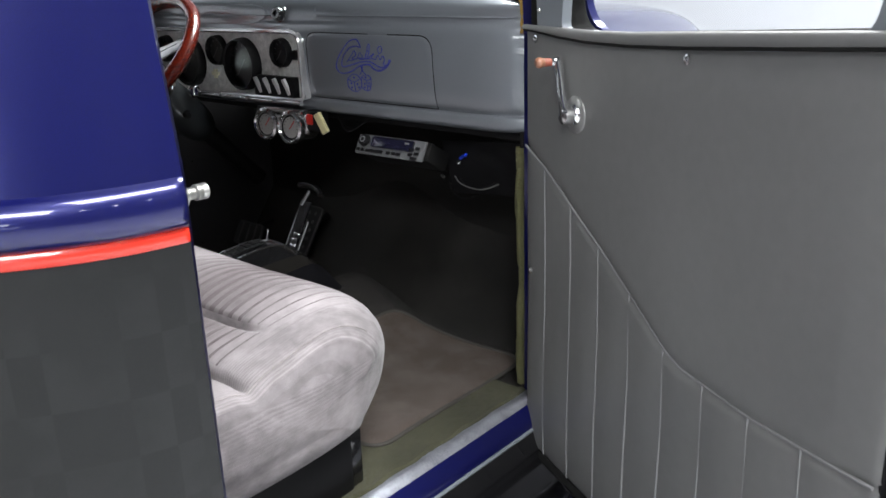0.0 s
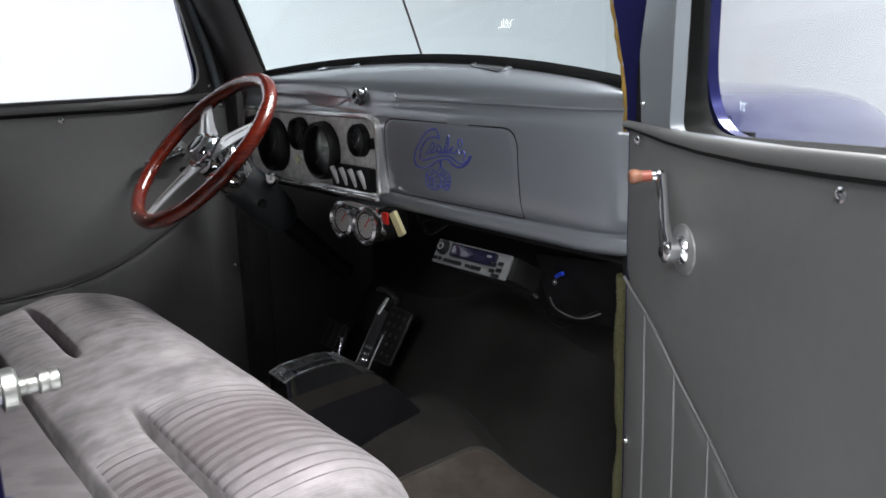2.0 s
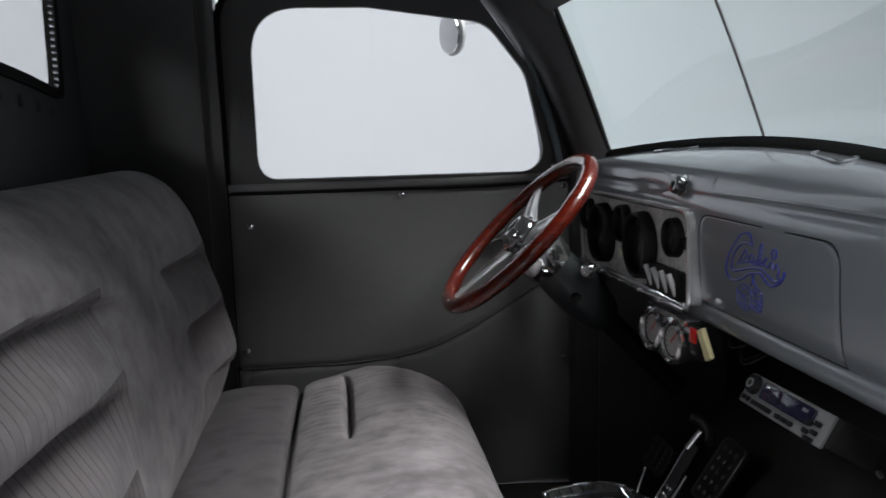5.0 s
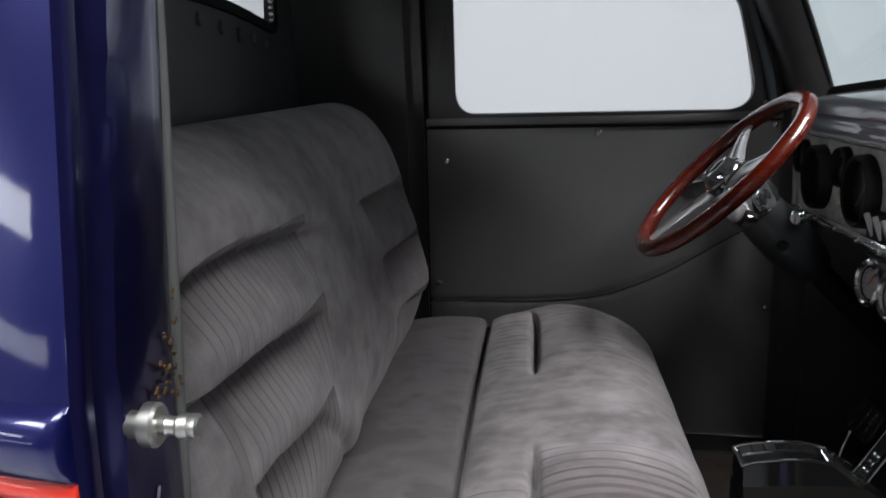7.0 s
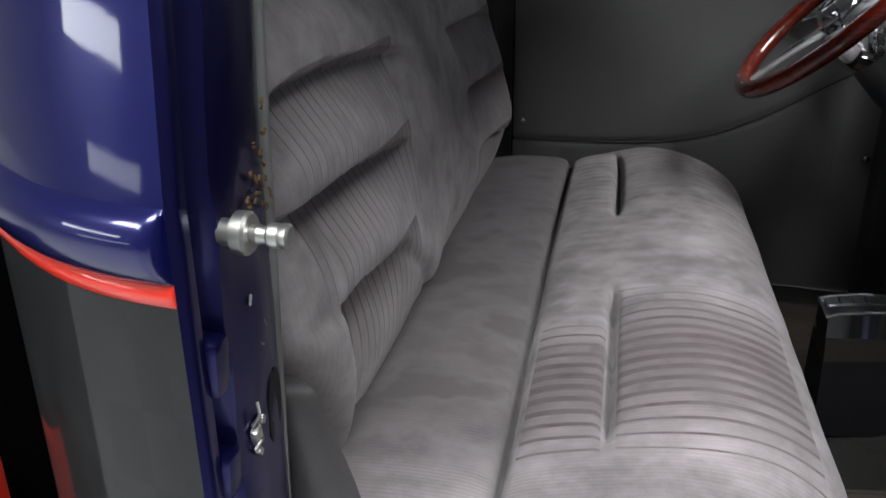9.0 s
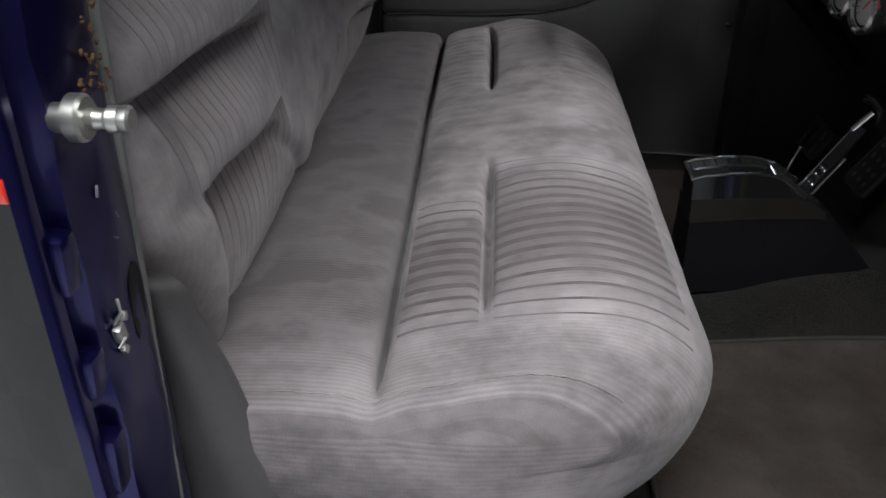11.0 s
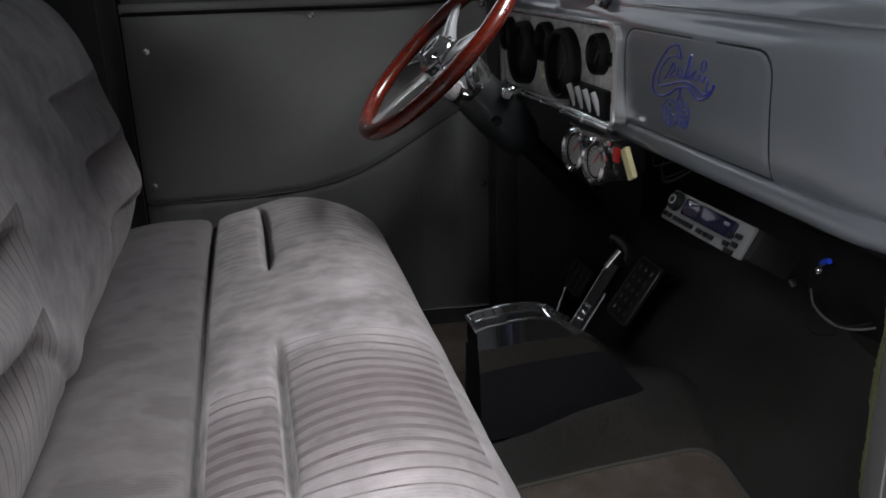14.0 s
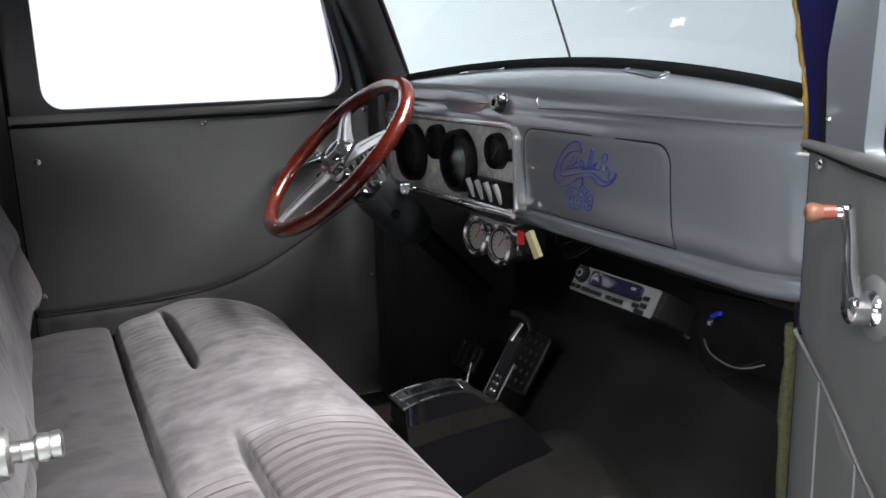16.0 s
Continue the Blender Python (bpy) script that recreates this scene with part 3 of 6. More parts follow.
def inner_pillar(side):
    def place(u, v):
        h = 0.40 * v - 0.06
        a = ws(MID + 0.525, h, -0.004)
        b = Vector((door_front(a.z) + 0.012, 2.050, a.z))
        p = a + (b - a) * u
        p.x -= 0.030 * math.sin(math.pi * u) ** 0.8
        p.y -= 0.020 * math.sin(math.pi * u)
        return Vector((p.x, ycab(p.y, side), p.z))
    return sheet(14, 30, place, 0.003)


part("front_pillar", inner_pillar(0), HEADLINER, cab, "dark grey inner windshield pillar")
WINDLACE = [(1.108, 2.018, 1.275), (1.098, 2.016, 1.30), (1.088, 2.015, 1.35), (1.075, 2.014, 1.40), (1.059, 2.013, 1.45), (1.042, 2.012, 1.50), (1.018, 2.010, 1.56), (0.980, 2.006, 1.63)]
part("windlace", tube(smooth_path(WINDLACE, 6), 0.0085, 10), TEAL_LACE, cab, "blue-grey windlace round the door opening")
part("pillar_seal", tube([ws(MID + 0.528 - 0.02 * k / 14, 0.36 * k / 14, -0.004) for k in range(15)], 0.006, 8), RUBBER, cab)
FOAM = smooth_path([(1.139, 0.826, 1.262), (1.134, 0.824, 1.31), (1.118, 0.822, 1.37), (1.096, 0.823, 1.45), (1.07, 0.828, 1.53), (1.03, 0.84, 1.62), (0.985, 0.853, 1.70)], 8)


def open_pillar(u, v):
    p = FOAM[min(len(FOAM) - 1, int(round(v * (len(FOAM) - 1))))]
    return p + Vector((0.002 + 0.055 * u, -0.002 - 0.066 * u - 0.006 * math.sin(math.pi * u), 0.0))


part("front_pillar", sheet(12, len(FOAM), open_pillar, 0.004), NAVY, cab, "deep blue painted door pillar")
part("pillar_seal", tube(FOAM[:-6], [0.0026 + 0.0010 * math.sin(k * 2.3) + 0.0006 * math.sin(k * 0.9) for k in range(len(FOAM) - 6)], 7), YELLOW_FOAM, cab, "crumbling yellow foam seal along the pillar")
# hinge pillar below the dash: blue edge with the ragged carpet behind it
part("hinge_pillar", rbox((1.172, 0.8165, 0.93), (0.04, 0.034, 0.78), 0.006), BLUE, cab, "deep blue hinge pillar edge")
part("hinge_pillar", rbox((1.158, 2 * MID - 0.815, 0.93), (0.075, 0.075, 0.78), 0.008), HEADLINER, cab, "dark hinge pillar")
def carpet_roll(u, v):
    z = 1.064 - 0.465 * v
    a = 2 * math.pi * u
    r = 0.0082 + 0.0010 * math.sin(z * 60) + 0.0022 * noise.noise(Vector((math.cos(a) * 2.0, math.sin(a) * 2.0, z * 150))) + 0.0012 * noise.noise(Vector((math.cos(a) * 5.0, math.sin(a) * 5.0, z * 420)))
    return Vector((1.168 + 0.0012 * math.sin(z * 40) + r * math.cos(a), 0.850 + 0.003 * math.sin(z * 21) + r * math.sin(a), z))


part("carpet_edge", sheet(15, 260, carpet_roll), CARPET_EDGE, cab, "frayed olive carpet edge")

# floor pan, toe board, firewall, kick panels
def pan(u, v):
    y = 0.80 + 1.22 * v
    s = 1.55 * u
    if s < 1.18:
        x, z = 0.12 + s, 0.578
    else:
        k = s - 1.18
        x, z = 1.30 + 0.62 * k, 0.578 + 0.78 * k
    hump = 0.10 * bell(y - 1.43, 0.15) * step(x, 0.7, 1.35) + 0.012 * noise.noise(Vector((x * 5, y * 5, 1)))
    return Vector((x, y, z + hump * (1 if s < 1.18 else 0.8)))


part("floor_carpet", sheet(60, 60, lambda u, v: pan(0.745 * u, v)), CARPET, cab, "dark olive floor carpet over the pan and tunnel")
part("toe_carpet", sheet(24, 60, lambda u, v: pan(0.745 + 0.255 * u, v)), CARPET_SHADED, cab, "toe board carpet, darkened to stand for footwell shade")
part("cowl_top", sheet(10, 24, lambda u, v: Vector((1.245 + 0.26 * u, 0.92 + 0.98 * v, 1.335 - 0.03 * (2 * v - 1) ** 2 - 0.055 * u)), 0.004), BLUE, cab, "deep blue cowl")


def hood_place(u, v):
    x = 1.47 + 0.95 * u
    w = 0.60 - 0.16 * u
    k = 2 * v - 1
    return Vector((x, MID + w * k, 1.292 - 0.045 * abs(k) ** 3 - 0.30 * abs(k) ** 14 - 0.05 * u ** 2 - 0.25 * u ** 12))


part("hood", sheet(40, 50, hood_place, 0.004), BLUE, cab, "deep blue rounded hood")
part("firewall", sheet(10, 20, lambda u, v: Vector((1.47 + 0.01 * u, 0.86 + 1.10 * v, 0.75 + 0.48 * u)), 0.01), CARPET_SHADED, cab, "carpeted firewall, darkened to stand for footwell shade")
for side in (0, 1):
    part("kick_panel", sheet(14, 14, lambda u, v, side=side: Vector((1.17 + 0.36 * u, ycab(0.853 + 0.006 * math.sin(4 * u), side), 0.575 + 0.60 * v)), 0.006), CARPET_SHADED if not side else HEADLINER, cab, "dark kick panel")
for at in ((1.20, 1.962, 0.67), (1.20, 1.962, 0.90), (1.20, 1.962, 0.79)):
    screw(at, (0, -1, 0), cab, 0.004, BLACK)
# sill: worn tread, blue return and the running board outside
part("sill_tread", sheet(60, 12, lambda u, v: Vector((0.37 + 0.79 * u, 0.793 + 0.036 * v, 0.596 + 0.006 * math.sin(math.pi * v) + 0.001 * noise.noise(Vector((u * 30, v * 6, 0))))), 0.004), WORN, cab, "scuffed bare-metal sill tread")
part("sill_return", sheet(40, 10, lambda u, v: Vector((0.37 + 0.80 * u, 0.793 - 0.020 * v - 0.006 * math.sin(math.pi * v), 0.596 - 0.038 * v))), BLUE, cab, "deep blue sill side")
part("edge_carpet", sheet(50, 8, lambda u, v: Vector((0.40 + 0.76 * u, 0.828 + 0.115 * v, 0.592 - 0.002 * v + 0.003 * noise.noise(Vector((u * 14, v * 4, 2))))), 0.003), CARPET_OLIVE, cab, "olive carpet along the sill")
part("sill_carpet", tube([(0.40 + 0.75 * k / 40, 0.832 + 0.004 * math.sin(k * 1.3), 0.592) for k in range(41)], 0.010, 8), CARPET_OLIVE, cab)
part("sill_edge", tube([(0.37 + 0.80 * k / 20, 0.772, 0.557) for k in range(21)], 0.0035, 8), TRIM_GREY, cab, "pale line along the sill edge")
part("rocker_panel", sheet(20, 6, lambda u, v: Vector((0.37 + 0.80 * u, 0.771 - 0.05 * v, 0.556 - 0.11 * v))), BLACK_GLOSS, cab, "black rocker panel")
part("running_board", rbox((0.72, 0.60, 0.435), (1.5, 0.24, 0.05), 0.015), BLACK_GLOSS, cab, "black running board")

# door striker pin, washer and the interior light switch on the jamb
striker = part("striker_pin", lathe([(0, 0.0560), (0.0062, 0.0560), (0.0080, 0.0545), (0.0080, 0.0505), (0.0072, 0.0490), (0.0080, 0.0475), (0.0080, 0.0430), (0.0060, 0.0410), (0.0060, 0.0370), (0.0066, 0.0350), (0.0060, 0.0340), (0.0060, 0.0260), (0.0088, 0.0245), (0.0088, 0.010)], (0.3640, 0.6905, 1.1670), (1, -0.02, 0.0), 24), ZINC, cab, "zinc striker pin on the door jamb")
part("washer", lathe([(0.006, 0.0105), (0.0122, 0.0105), (0.0140, 0.0085), (0.0140, 0.001), (0.0122, 0.0), (0.006, 0.0)], (0.3835, 0.6905, 1.1670), (1, -0.02, 0.0), 28), ZINC, striker)
part("switch_recess", slab([(0.735 + 0.011 * math.cos(k * 0.2618) + 0.004 * math.sin(k * 0.2618), 1.013 + 0.030 * math.sin(k * 0.2618)) for k in range(24)], [], lambda y, z, d: Vector((0.3760 + d, y, z)), -0.006, 0.0012), BLACK, cab, "dark oval hole in the jamb")
for z, high in ((1.086, 0.040), (1.005, 0.032), (0.93, 0.05)):
    part("jamb_block", rbox((0.3665, 0.6655, z), (0.024, 0.020, high), 0.006, pose(0, 0, 0, 0, 4, 0)), BLUE_JAMB, cab, "painted-over hinge block on the jamb")
part("latch_clip", join(rbox((0.3785, 0.6980, 1.013), (0.006, 0.010, 0.016), 0.0025, pose(0, 0, 0, 22, 8, 0)), rbox((0.3800, 0.7045, 1.022), (0.005, 0.008, 0.007), 0.002, pose(0, 0, 0, -30, 0, 10)), rbox((0.3790, 0.6990, 0.999), (0.004, 0.006, 0.008), 0.0015, pose(0, 0, 0, 40, 0, 0)), tube([(0.378, 0.694, 1.022), (0.383, 0.697, 1.030), (0.379, 0.703, 1.036)], 0.0013, 6), tube([(0.379, 0.692, 1.004), (0.382, 0.697, 1.009), (0.380, 0.704, 1.007)], 0.0012, 6)), ZINC, cab, "bent zinc clip on the jamb")
for y, z, a in ((0.730, 1.085, 30), (0.722, 1.072, 55), (0.712, 1.110, -20)):
    part("paint_chip", rbox((0.3775, y, z), (0.002, 0.0016, 0.008), 0.0006, pose(0, 0, 0, a, 0, 0), 1), WORN, cab)
for k in range(24):
    yy = 0.708 + 0.050 * random.random() ** 0.7
    zz = 1.158 + 0.075 * random.random() * step(yy, 0.70, 0.765) + 0.014 * random.random()
    curl = [Vector((0.3785, yy, zz))]
    for _ in range(3):
        curl.append(curl[-1] + Vector((0.0006 * random.random() - 0.0002, 0.007 * (random.random() - 0.5), 0.007 * (random.random() - 0.5))))
    part("seal_crumb", tube(smooth_path(curl, 3), [0.0005 + 0.0009 * random.random() for _ in range(10)], 5), RUST, cab, "crumb of perished rust-brown seal")

# ---------------------------------------------------------------- doors
DOOR_SEAM = [(-0.03, 1.088), (0.0, 1.075), (0.05, 1.056), (0.09, 1.036), (0.13, 1.013), (0.213, 0.972), (0.288, 0.930), (0.345, 0.896), (0.384, 0.873), (0.412, 0.864), (0.45, 0.861), (0.54, 0.857), (0.625, 0.861), (0.73, 0.868)]
SEAM = [(-0.03, 1.072), (0.03, 1.048), (0.07, 1.028), (0.11, 1.004), (0.16, 0.974), (0.21, 0.946), (0.27, 0.918), (0.33, 0.898), (0.40, 0.886), (0.50, 0.880), (0.60, 0.880), (0.74, 0.880)]


def seam_z(s, driver):
    return interp(s, SEAM if driver else DOOR_SEAM)


def cap_foot(s):
    return interp(s, [(-0.03, 1.270), (0.012, 1.2689), (0.09, 1.2635), (0.166, 1.2609), (0.27, 1.262), (0.385, 1.2672), (0.545, 1.2771), (0.73, 1.289)])


def cap_head(s):
    return interp(s, [(-0.03, 1.279), (0.0, 1.279), (0.18, 1.2787), (0.27, 1.2815), (0.37, 1.2868), (0.53, 1.2953), (0.73, 1.306)])


def door(name, hinge, along, outward, front, driver):
    """A cab door. s runs from the hinge to the latch, o outwards, z up."""
    hinge, along, outward = Vector(hinge), Vector(along).normalized(), Vector(outward).normalized()

    def at(s, z, o):
        tumble = 0.12 * max(0.0, z - 1.25) ** 1.5
        return hinge + along * s + outward * (o - tumble) + Vector((0, 0, z))

    label = "closed driver's door lined in dark grey vinyl" if driver else "open passenger door lined in pleated grey vinyl"
    root = thing(name, tuple(hinge + along * 0.35 + Vector((0, 0, 0.5))), label, "car door")
    # outer skin and inner shell
    lo, hi = 0.505, 1.70
    outer = rounded([(-0.03, lo), (0.735, lo), (0.735, hi), (0.20, hi), (0.05, 1.50), (-0.03, 1.33)], [0.05, 0.05, 0.12, 0.12, 0.05, 0.05])
    fr = front
    gr = 0.03 if driver else 0.0
    fg = 0.0 if driver else 0.036
    win = rounded([(fr, 1.290), (0.655, 1.290), (0.655, 1.645), (fr + 0.15, 1.645), (fr + 0.055, 1.545)], [0.055 if driver else 0.02, 0.05, 0.07, 0.05, 0.05], 8)
    win2 = rounded([(fr + 0.012 - gr - 0.7 * fg, 1.286), (0.648 + gr, 1.286), (0.648 + gr, 1.640 + gr), (fr + 0.155 - gr, 1.640 + gr), (fr + 0.063 - gr, 1.540 + gr)], [0.055, 0.05, 0.07, 0.05, 0.05], 8)
    win3 = rounded([(fr + 0.028 - 1.3 * gr - 1.8 * fg, 1.292 - gr), (0.640 + gr, 1.292 - gr), (0.640 + gr, 1.628 + gr), (fr + 0.165 - gr, 1.628 + gr), (fr + 0.078 - gr, 1.535 + gr)], [0.075, 0.05, 0.07, 0.05, 0.05], 8)
    if driver:
        win = rounded([(0.030, 1.287), (0.657, 1.287), (0.657, 1.637), (0.42, 1.637), (0.17, 1.604), (0.085, 1.50)], [0.060, 0.05, 0.10, 0.16, 0.08, 0.10], 10)
    if not driver:
        win = rounded([(fr, 1.276), (0.655, 1.290), (0.655, 1.645), (fr + 0.15, 1.645), (fr + 0.055, 1.545)], [0.012, 0.05, 0.07, 0.05, 0.05], 8)
        win2 = rounded([(0.042, 1.266), (0.660, 1.302), (0.660, 1.645), (0.20, 1.645), (0.082, 1.530)], [0.060, 0.04, 0.07, 0.05, 0.05], 8)
        win3 = rounded([(0.034, 1.268), (0.655, 1.272), (0.655, 1.640), (0.20, 1.640), (0.078, 1.535)], [0.085, 0.05, 0.07, 0.05, 0.05], 10)
    part("outer_skin", slab(outer, [win3], at, 0.062, 0.075), BLUE, root, "deep blue outer door skin")
    part("inner_shell", slab(outer, [win2], at, 0.010, 0.060), RUBBER, root, "black inner door shell")
    part("window_garnish", slab(rounded([(0.014, 1.272), (0.715, 1.272), (0.715, 1.69), (0.235, 1.69), (0.088, 1.52), (0.014, 1.36)] if not driver else [(-0.012, 1.268), (0.715, 1.268), (0.715, 1.69), (0.215, 1.69), (0.068, 1.50), (-0.012, 1.36)], [0.01, 0.02, 0.1, 0.1, 0.05, 0.03]), [win], at, -0.004, 0.012), HEADLINER if driver else TRIM_GREY, root, "grey painted window garnish frame")
    pane_ob = part("window_glass", slab(win2, [], at, 0.034, 0.038), GLASS_SIDE, root, "clear door window glass", smooth=False)
    pane_ob.visible_shadow = False
    part("weatherstrip", slab(rounded([(-0.01, 1.25), (0.70, 1.25), (0.70, 1.68), (0.16, 1.68), (0.03, 1.56)], 0.03), [win2], at, 0.013, 0.052) if not driver else slab(rounded([(fr - 0.04, 1.25), (0.70, 1.25), (0.70, 1.69), (fr + 0.10, 1.69), (fr, 1.56)], 0.05), [win2], at, 0.012, 0.03), RUBBER, root, "black window channel")
    # upholstered panel: puffed grid with welts
    def puff(u, v):
        s = -0.022 + 0.742 * u
        top = 1.262 - 0.006 * step(s, 0.0, 0.2) if driver else cap_foot(s) + 0.004
        z = 0.525 + (top - 0.525) * v
        edge = min(1.0, 12 * min(u, 1 - u)) * min(1.0, 14 * min(v, 1 - v))
        k = 0.007 * edge ** 0.5
        dz = z - seam_z(s, driver)
        k -= 0.0035 * bell(dz, 0.006)
        if dz < 0:
            ph = ((s + 0.017) / 0.079) % 1.0 if driver else ((s - 0.0495) / 0.0822) % 1.0
            k += 0.0013 * (math.sin(math.pi * ph) - 0.6)
        k += 0.0022 * noise.noise(Vector((s * 5, z * 4, 3 if driver else 1)))
        return at(s, z, -0.003 - k)
    panel = part("door_panel", sheet(150, 110, puff), VINYL, root, "grey vinyl door panel with sewn pleats")
    part("panel_back", slab(rounded([(-0.022, 0.524), (0.72, 0.524), (0.72, 1.262), (-0.022, 1.262)], 0.012), [], at, -0.002, 0.009), BLACK, root)
    part("curved_welt", tube([at(-0.02 + 0.735 * k / 60, seam_z(-0.02 + 0.735 * k / 60, driver), -0.0075) for k in range(61)], 0.0021, 6), HEADLINER if driver else VINYL_WELT, panel, "curved welt")
    for k in range(12):
        s = -0.017 + 0.079 * k if driver else 0.0495 + 0.0822 * (k - 1)
        if s > 0.70 or s < -0.016:
            continue
        z1 = seam_z(s, driver) - 0.001
        part("pleat_welt", tube([at(s - 0.002 * math.sin(j * 0.5), 0.53 + (z1 - 0.53) * j / 14, -0.0075 if driver else -0.0090) for j in range(15)], 0.0006 if driver else 0.0014, 6), HEADLINER if driver else VINYL_WELT, panel, "pleat welt")
    # padded cap under the window
    def cap(u, v):
        s = -0.025 + 0.745 * u
        zc = 1.2735 - 0.003 * step(s, 0.05, 0.3) if driver else (cap_foot(s) + cap_head(s)) / 2
        ang = math.pi * (v * 1.2 - 0.6)
        hgt = 0.0085 if driver else (cap_head(s) - cap_foot(s)) * 0.47
        sweep = 0.006 * bell(s, 0.10) if driver else 0.0
        return at(s, zc + hgt * math.sin(ang) * 1.1 + sweep * (v - 0.5), -0.003 - (0.008 if driver else 0.009) * max(0.0, math.cos(ang)) ** 0.7)
    part("cap_rail", sheet(60, 14, cap), VINYL, root, "padded grey vinyl cap below the window")
    part("cap_bead", tube([at(-0.02 + 0.735 * k / 40, (1.2675 - 0.006 * step(-0.02 + 0.735 * k / 40, 0.0, 0.2)) if driver else cap_foot(-0.02 + 0.735 * k / 40) + 0.002, -0.009) for k in range(41)], 0.0028, 6), RUBBER, root)
    # screws
    for s, z in ((0.0, 1.256) if driver else (0.015, 1.2585), (0.356, 1.247) if driver else (0.392, 1.2565), (0.0, 0.868), *(((0.68, 1.19), (0.70, 0.92)) if driver else ()), (0.35, 0.56)):
        screw(at(s, z, -0.0095), -outward, root, 0.0042)
    if driver:
        screw(at(0.0, 1.285, -0.006), -outward, root, 0.005)
    for s, z in ((0.022, 1.302), (0.034, 1.43)):
        screw(at(s, z, -0.0045), -outward, root, 0.0030)
    # window crank: escutcheon, hub, arm and wooden knob
    hs, hz = (0.118, 1.158) if driver else (0.143, 1.157)
    ks, kz = (0.108, 1.232) if not driver else (0.205, 1.134)
    if not driver:
        ks, kz = 0.110, 1.232
    part("escutcheon", lathe([(0, 0.004), (0.022, 0.004), (0.027, 0.002), (0.028, 0.0)], at(hs, hz, -0.009), -outward, 28), plainplate, root, "round clear-grey crank escutcheon")
    hub = part("crank_hub", lathe([(0, 0.024), (0.009, 0.024), (0.0125, 0.022), (0.0135, 0.018), (0.0135, 0.009), (0.016, 0.006), (0.017, 0.002)], at(hs, hz, -0.010), -outward, 24), CHROME, root, "chrome crank hub")
    a, b = at(hs, hz, -0.026), at(ks, kz, -0.023)
    mid = (a + b) / 2
    part("crank_arm", tube(smooth_path([a + (mid - a) * 0.0, a + (b - a) * 0.3 - outward * 0.002, a + (b - a) * 0.7, b], 5), [0.0120, 0.0115, 0.0108, 0.0102, 0.0098, 0.0094, 0.0092, 0.009, 0.0088, 0.0086, 0.0085, 0.0085, 0.0085, 0.0088, 0.009, 0.0092], 12, flat=0.75), CHROME, hub, "chrome crank arm")
    pin = -outward + along * -0.1
    part("crank_cap", lathe([(0, -0.006), (0.006, -0.005), (0.0075, 0.0), (0.0065, 0.007), (0.006, 0.010)], b, pin, 18), CHROME, hub)
    part("knob", lathe([(0, 0.035), (0.005, 0.0345), (0.0076, 0.032), (0.0084, 0.0285), (0.0075, 0.025), (0.0062, 0.021)], b, pin, 22), KNOB_WOOD if not driver else CHROME, hub, "pale worn wooden crank knob")
    part("knob_band", lathe([(0.0062, 0.021), (0.0062, 0.016), (0.0058, 0.009), (0, 0.009)], b, pin, 22), RED_PAINT if not driver else CHROME, hub, "chipped red paint on the knob")
    # lower edge rubber
    part("bottom_seal", tube([at(-0.02 + 0.75 * k / 20, 0.512, 0.004) for k in range(21)], 0.012, 8), RUBBER, root, "black rubber seal along the door's foot")
    part("edge_lip", slab(rounded([(-0.036, 0.51), (-0.024, 0.51), (-0.024, 1.29), (-0.036, 1.29)], 0.004, 3), [], at, 0.018, 0.07), RUBBER if driver else BLUE, root, "painted hinge edge")
    return root


plainplate = plain("grey_plastic_plate", (0.2, 0.2, 0.2), 0.3, 0, 40, 0.1, 0.05, 0.3)
PHI = radians(63)
door("passenger_door", (1.104, 0.774, 0), (-math.cos(PHI), -math.sin(PHI), 0), (math.sin(PHI), -math.cos(PHI), 0), 0.088, False)
door("driver_door", (1.108, 2.034, 0), (-1, 0, 0), (0, 1, 0), 0.030, True)

# round mirror clamped outside the driver's window
mirror = thing("side_mirror", (0.93, 2.22, 1.60), "round chrome mirror clamped outside the driver's window", "mirror")
# the head's pale colour stands for the white studio reflected in the mirror
part("mirror_head", lathe([(0, -0.004), (0.045, -0.002), (0.052, 0.006), (0.050, 0.014), (0.03, 0.022), (0, 0.026)], (0.890, 2.22, 1.606), (0.93, 0.36, 0.05), 36), plain("pale_mirror_reflection", (0.85, 0.86, 0.85), 0.3, 0, 30, 0.06, 0.03, 0.4), mirror, "round mirror back, coloured pale for the reflected studio")
part("mirror_glass", lathe([(0, 0.0), (0.046, 0.0), (0.046, -0.004), (0, -0.0055)], (0.890, 2.22, 1.606), (0.93, 0.36, 0.05), 36), MIRROR, mirror, "pale mirror face")
part("mirror_arm", tube(smooth_path([(0.90, 2.225, 1.625), (0.945, 2.20, 1.635), (0.98, 2.14, 1.64), (1.0, 2.12, 1.63)], 5), 0.005, 8), CHROME, mirror)
part("mirror_joint", lathe([(0, 0.012), (0.010, 0.010), (0.012, 0), (0.010, -0.010), (0, -0.012)], (0.945, 2.20, 1.635), (1, -0.5, 0), 16), CHROME, mirror)

# ---------------------------------------------------------------- bench seat
SHIELD = plain("dark_grey_plastic", (0.078, 0.073, 0.076), 0.42, 0, 60, 0.2, 0.2)
seat = thing("bench_seat", (0.55, 1.385, 0.578), "grey ribbed velour bench seat on a black base", "car seat")
Y0, Y1 = 0.800, 1.965


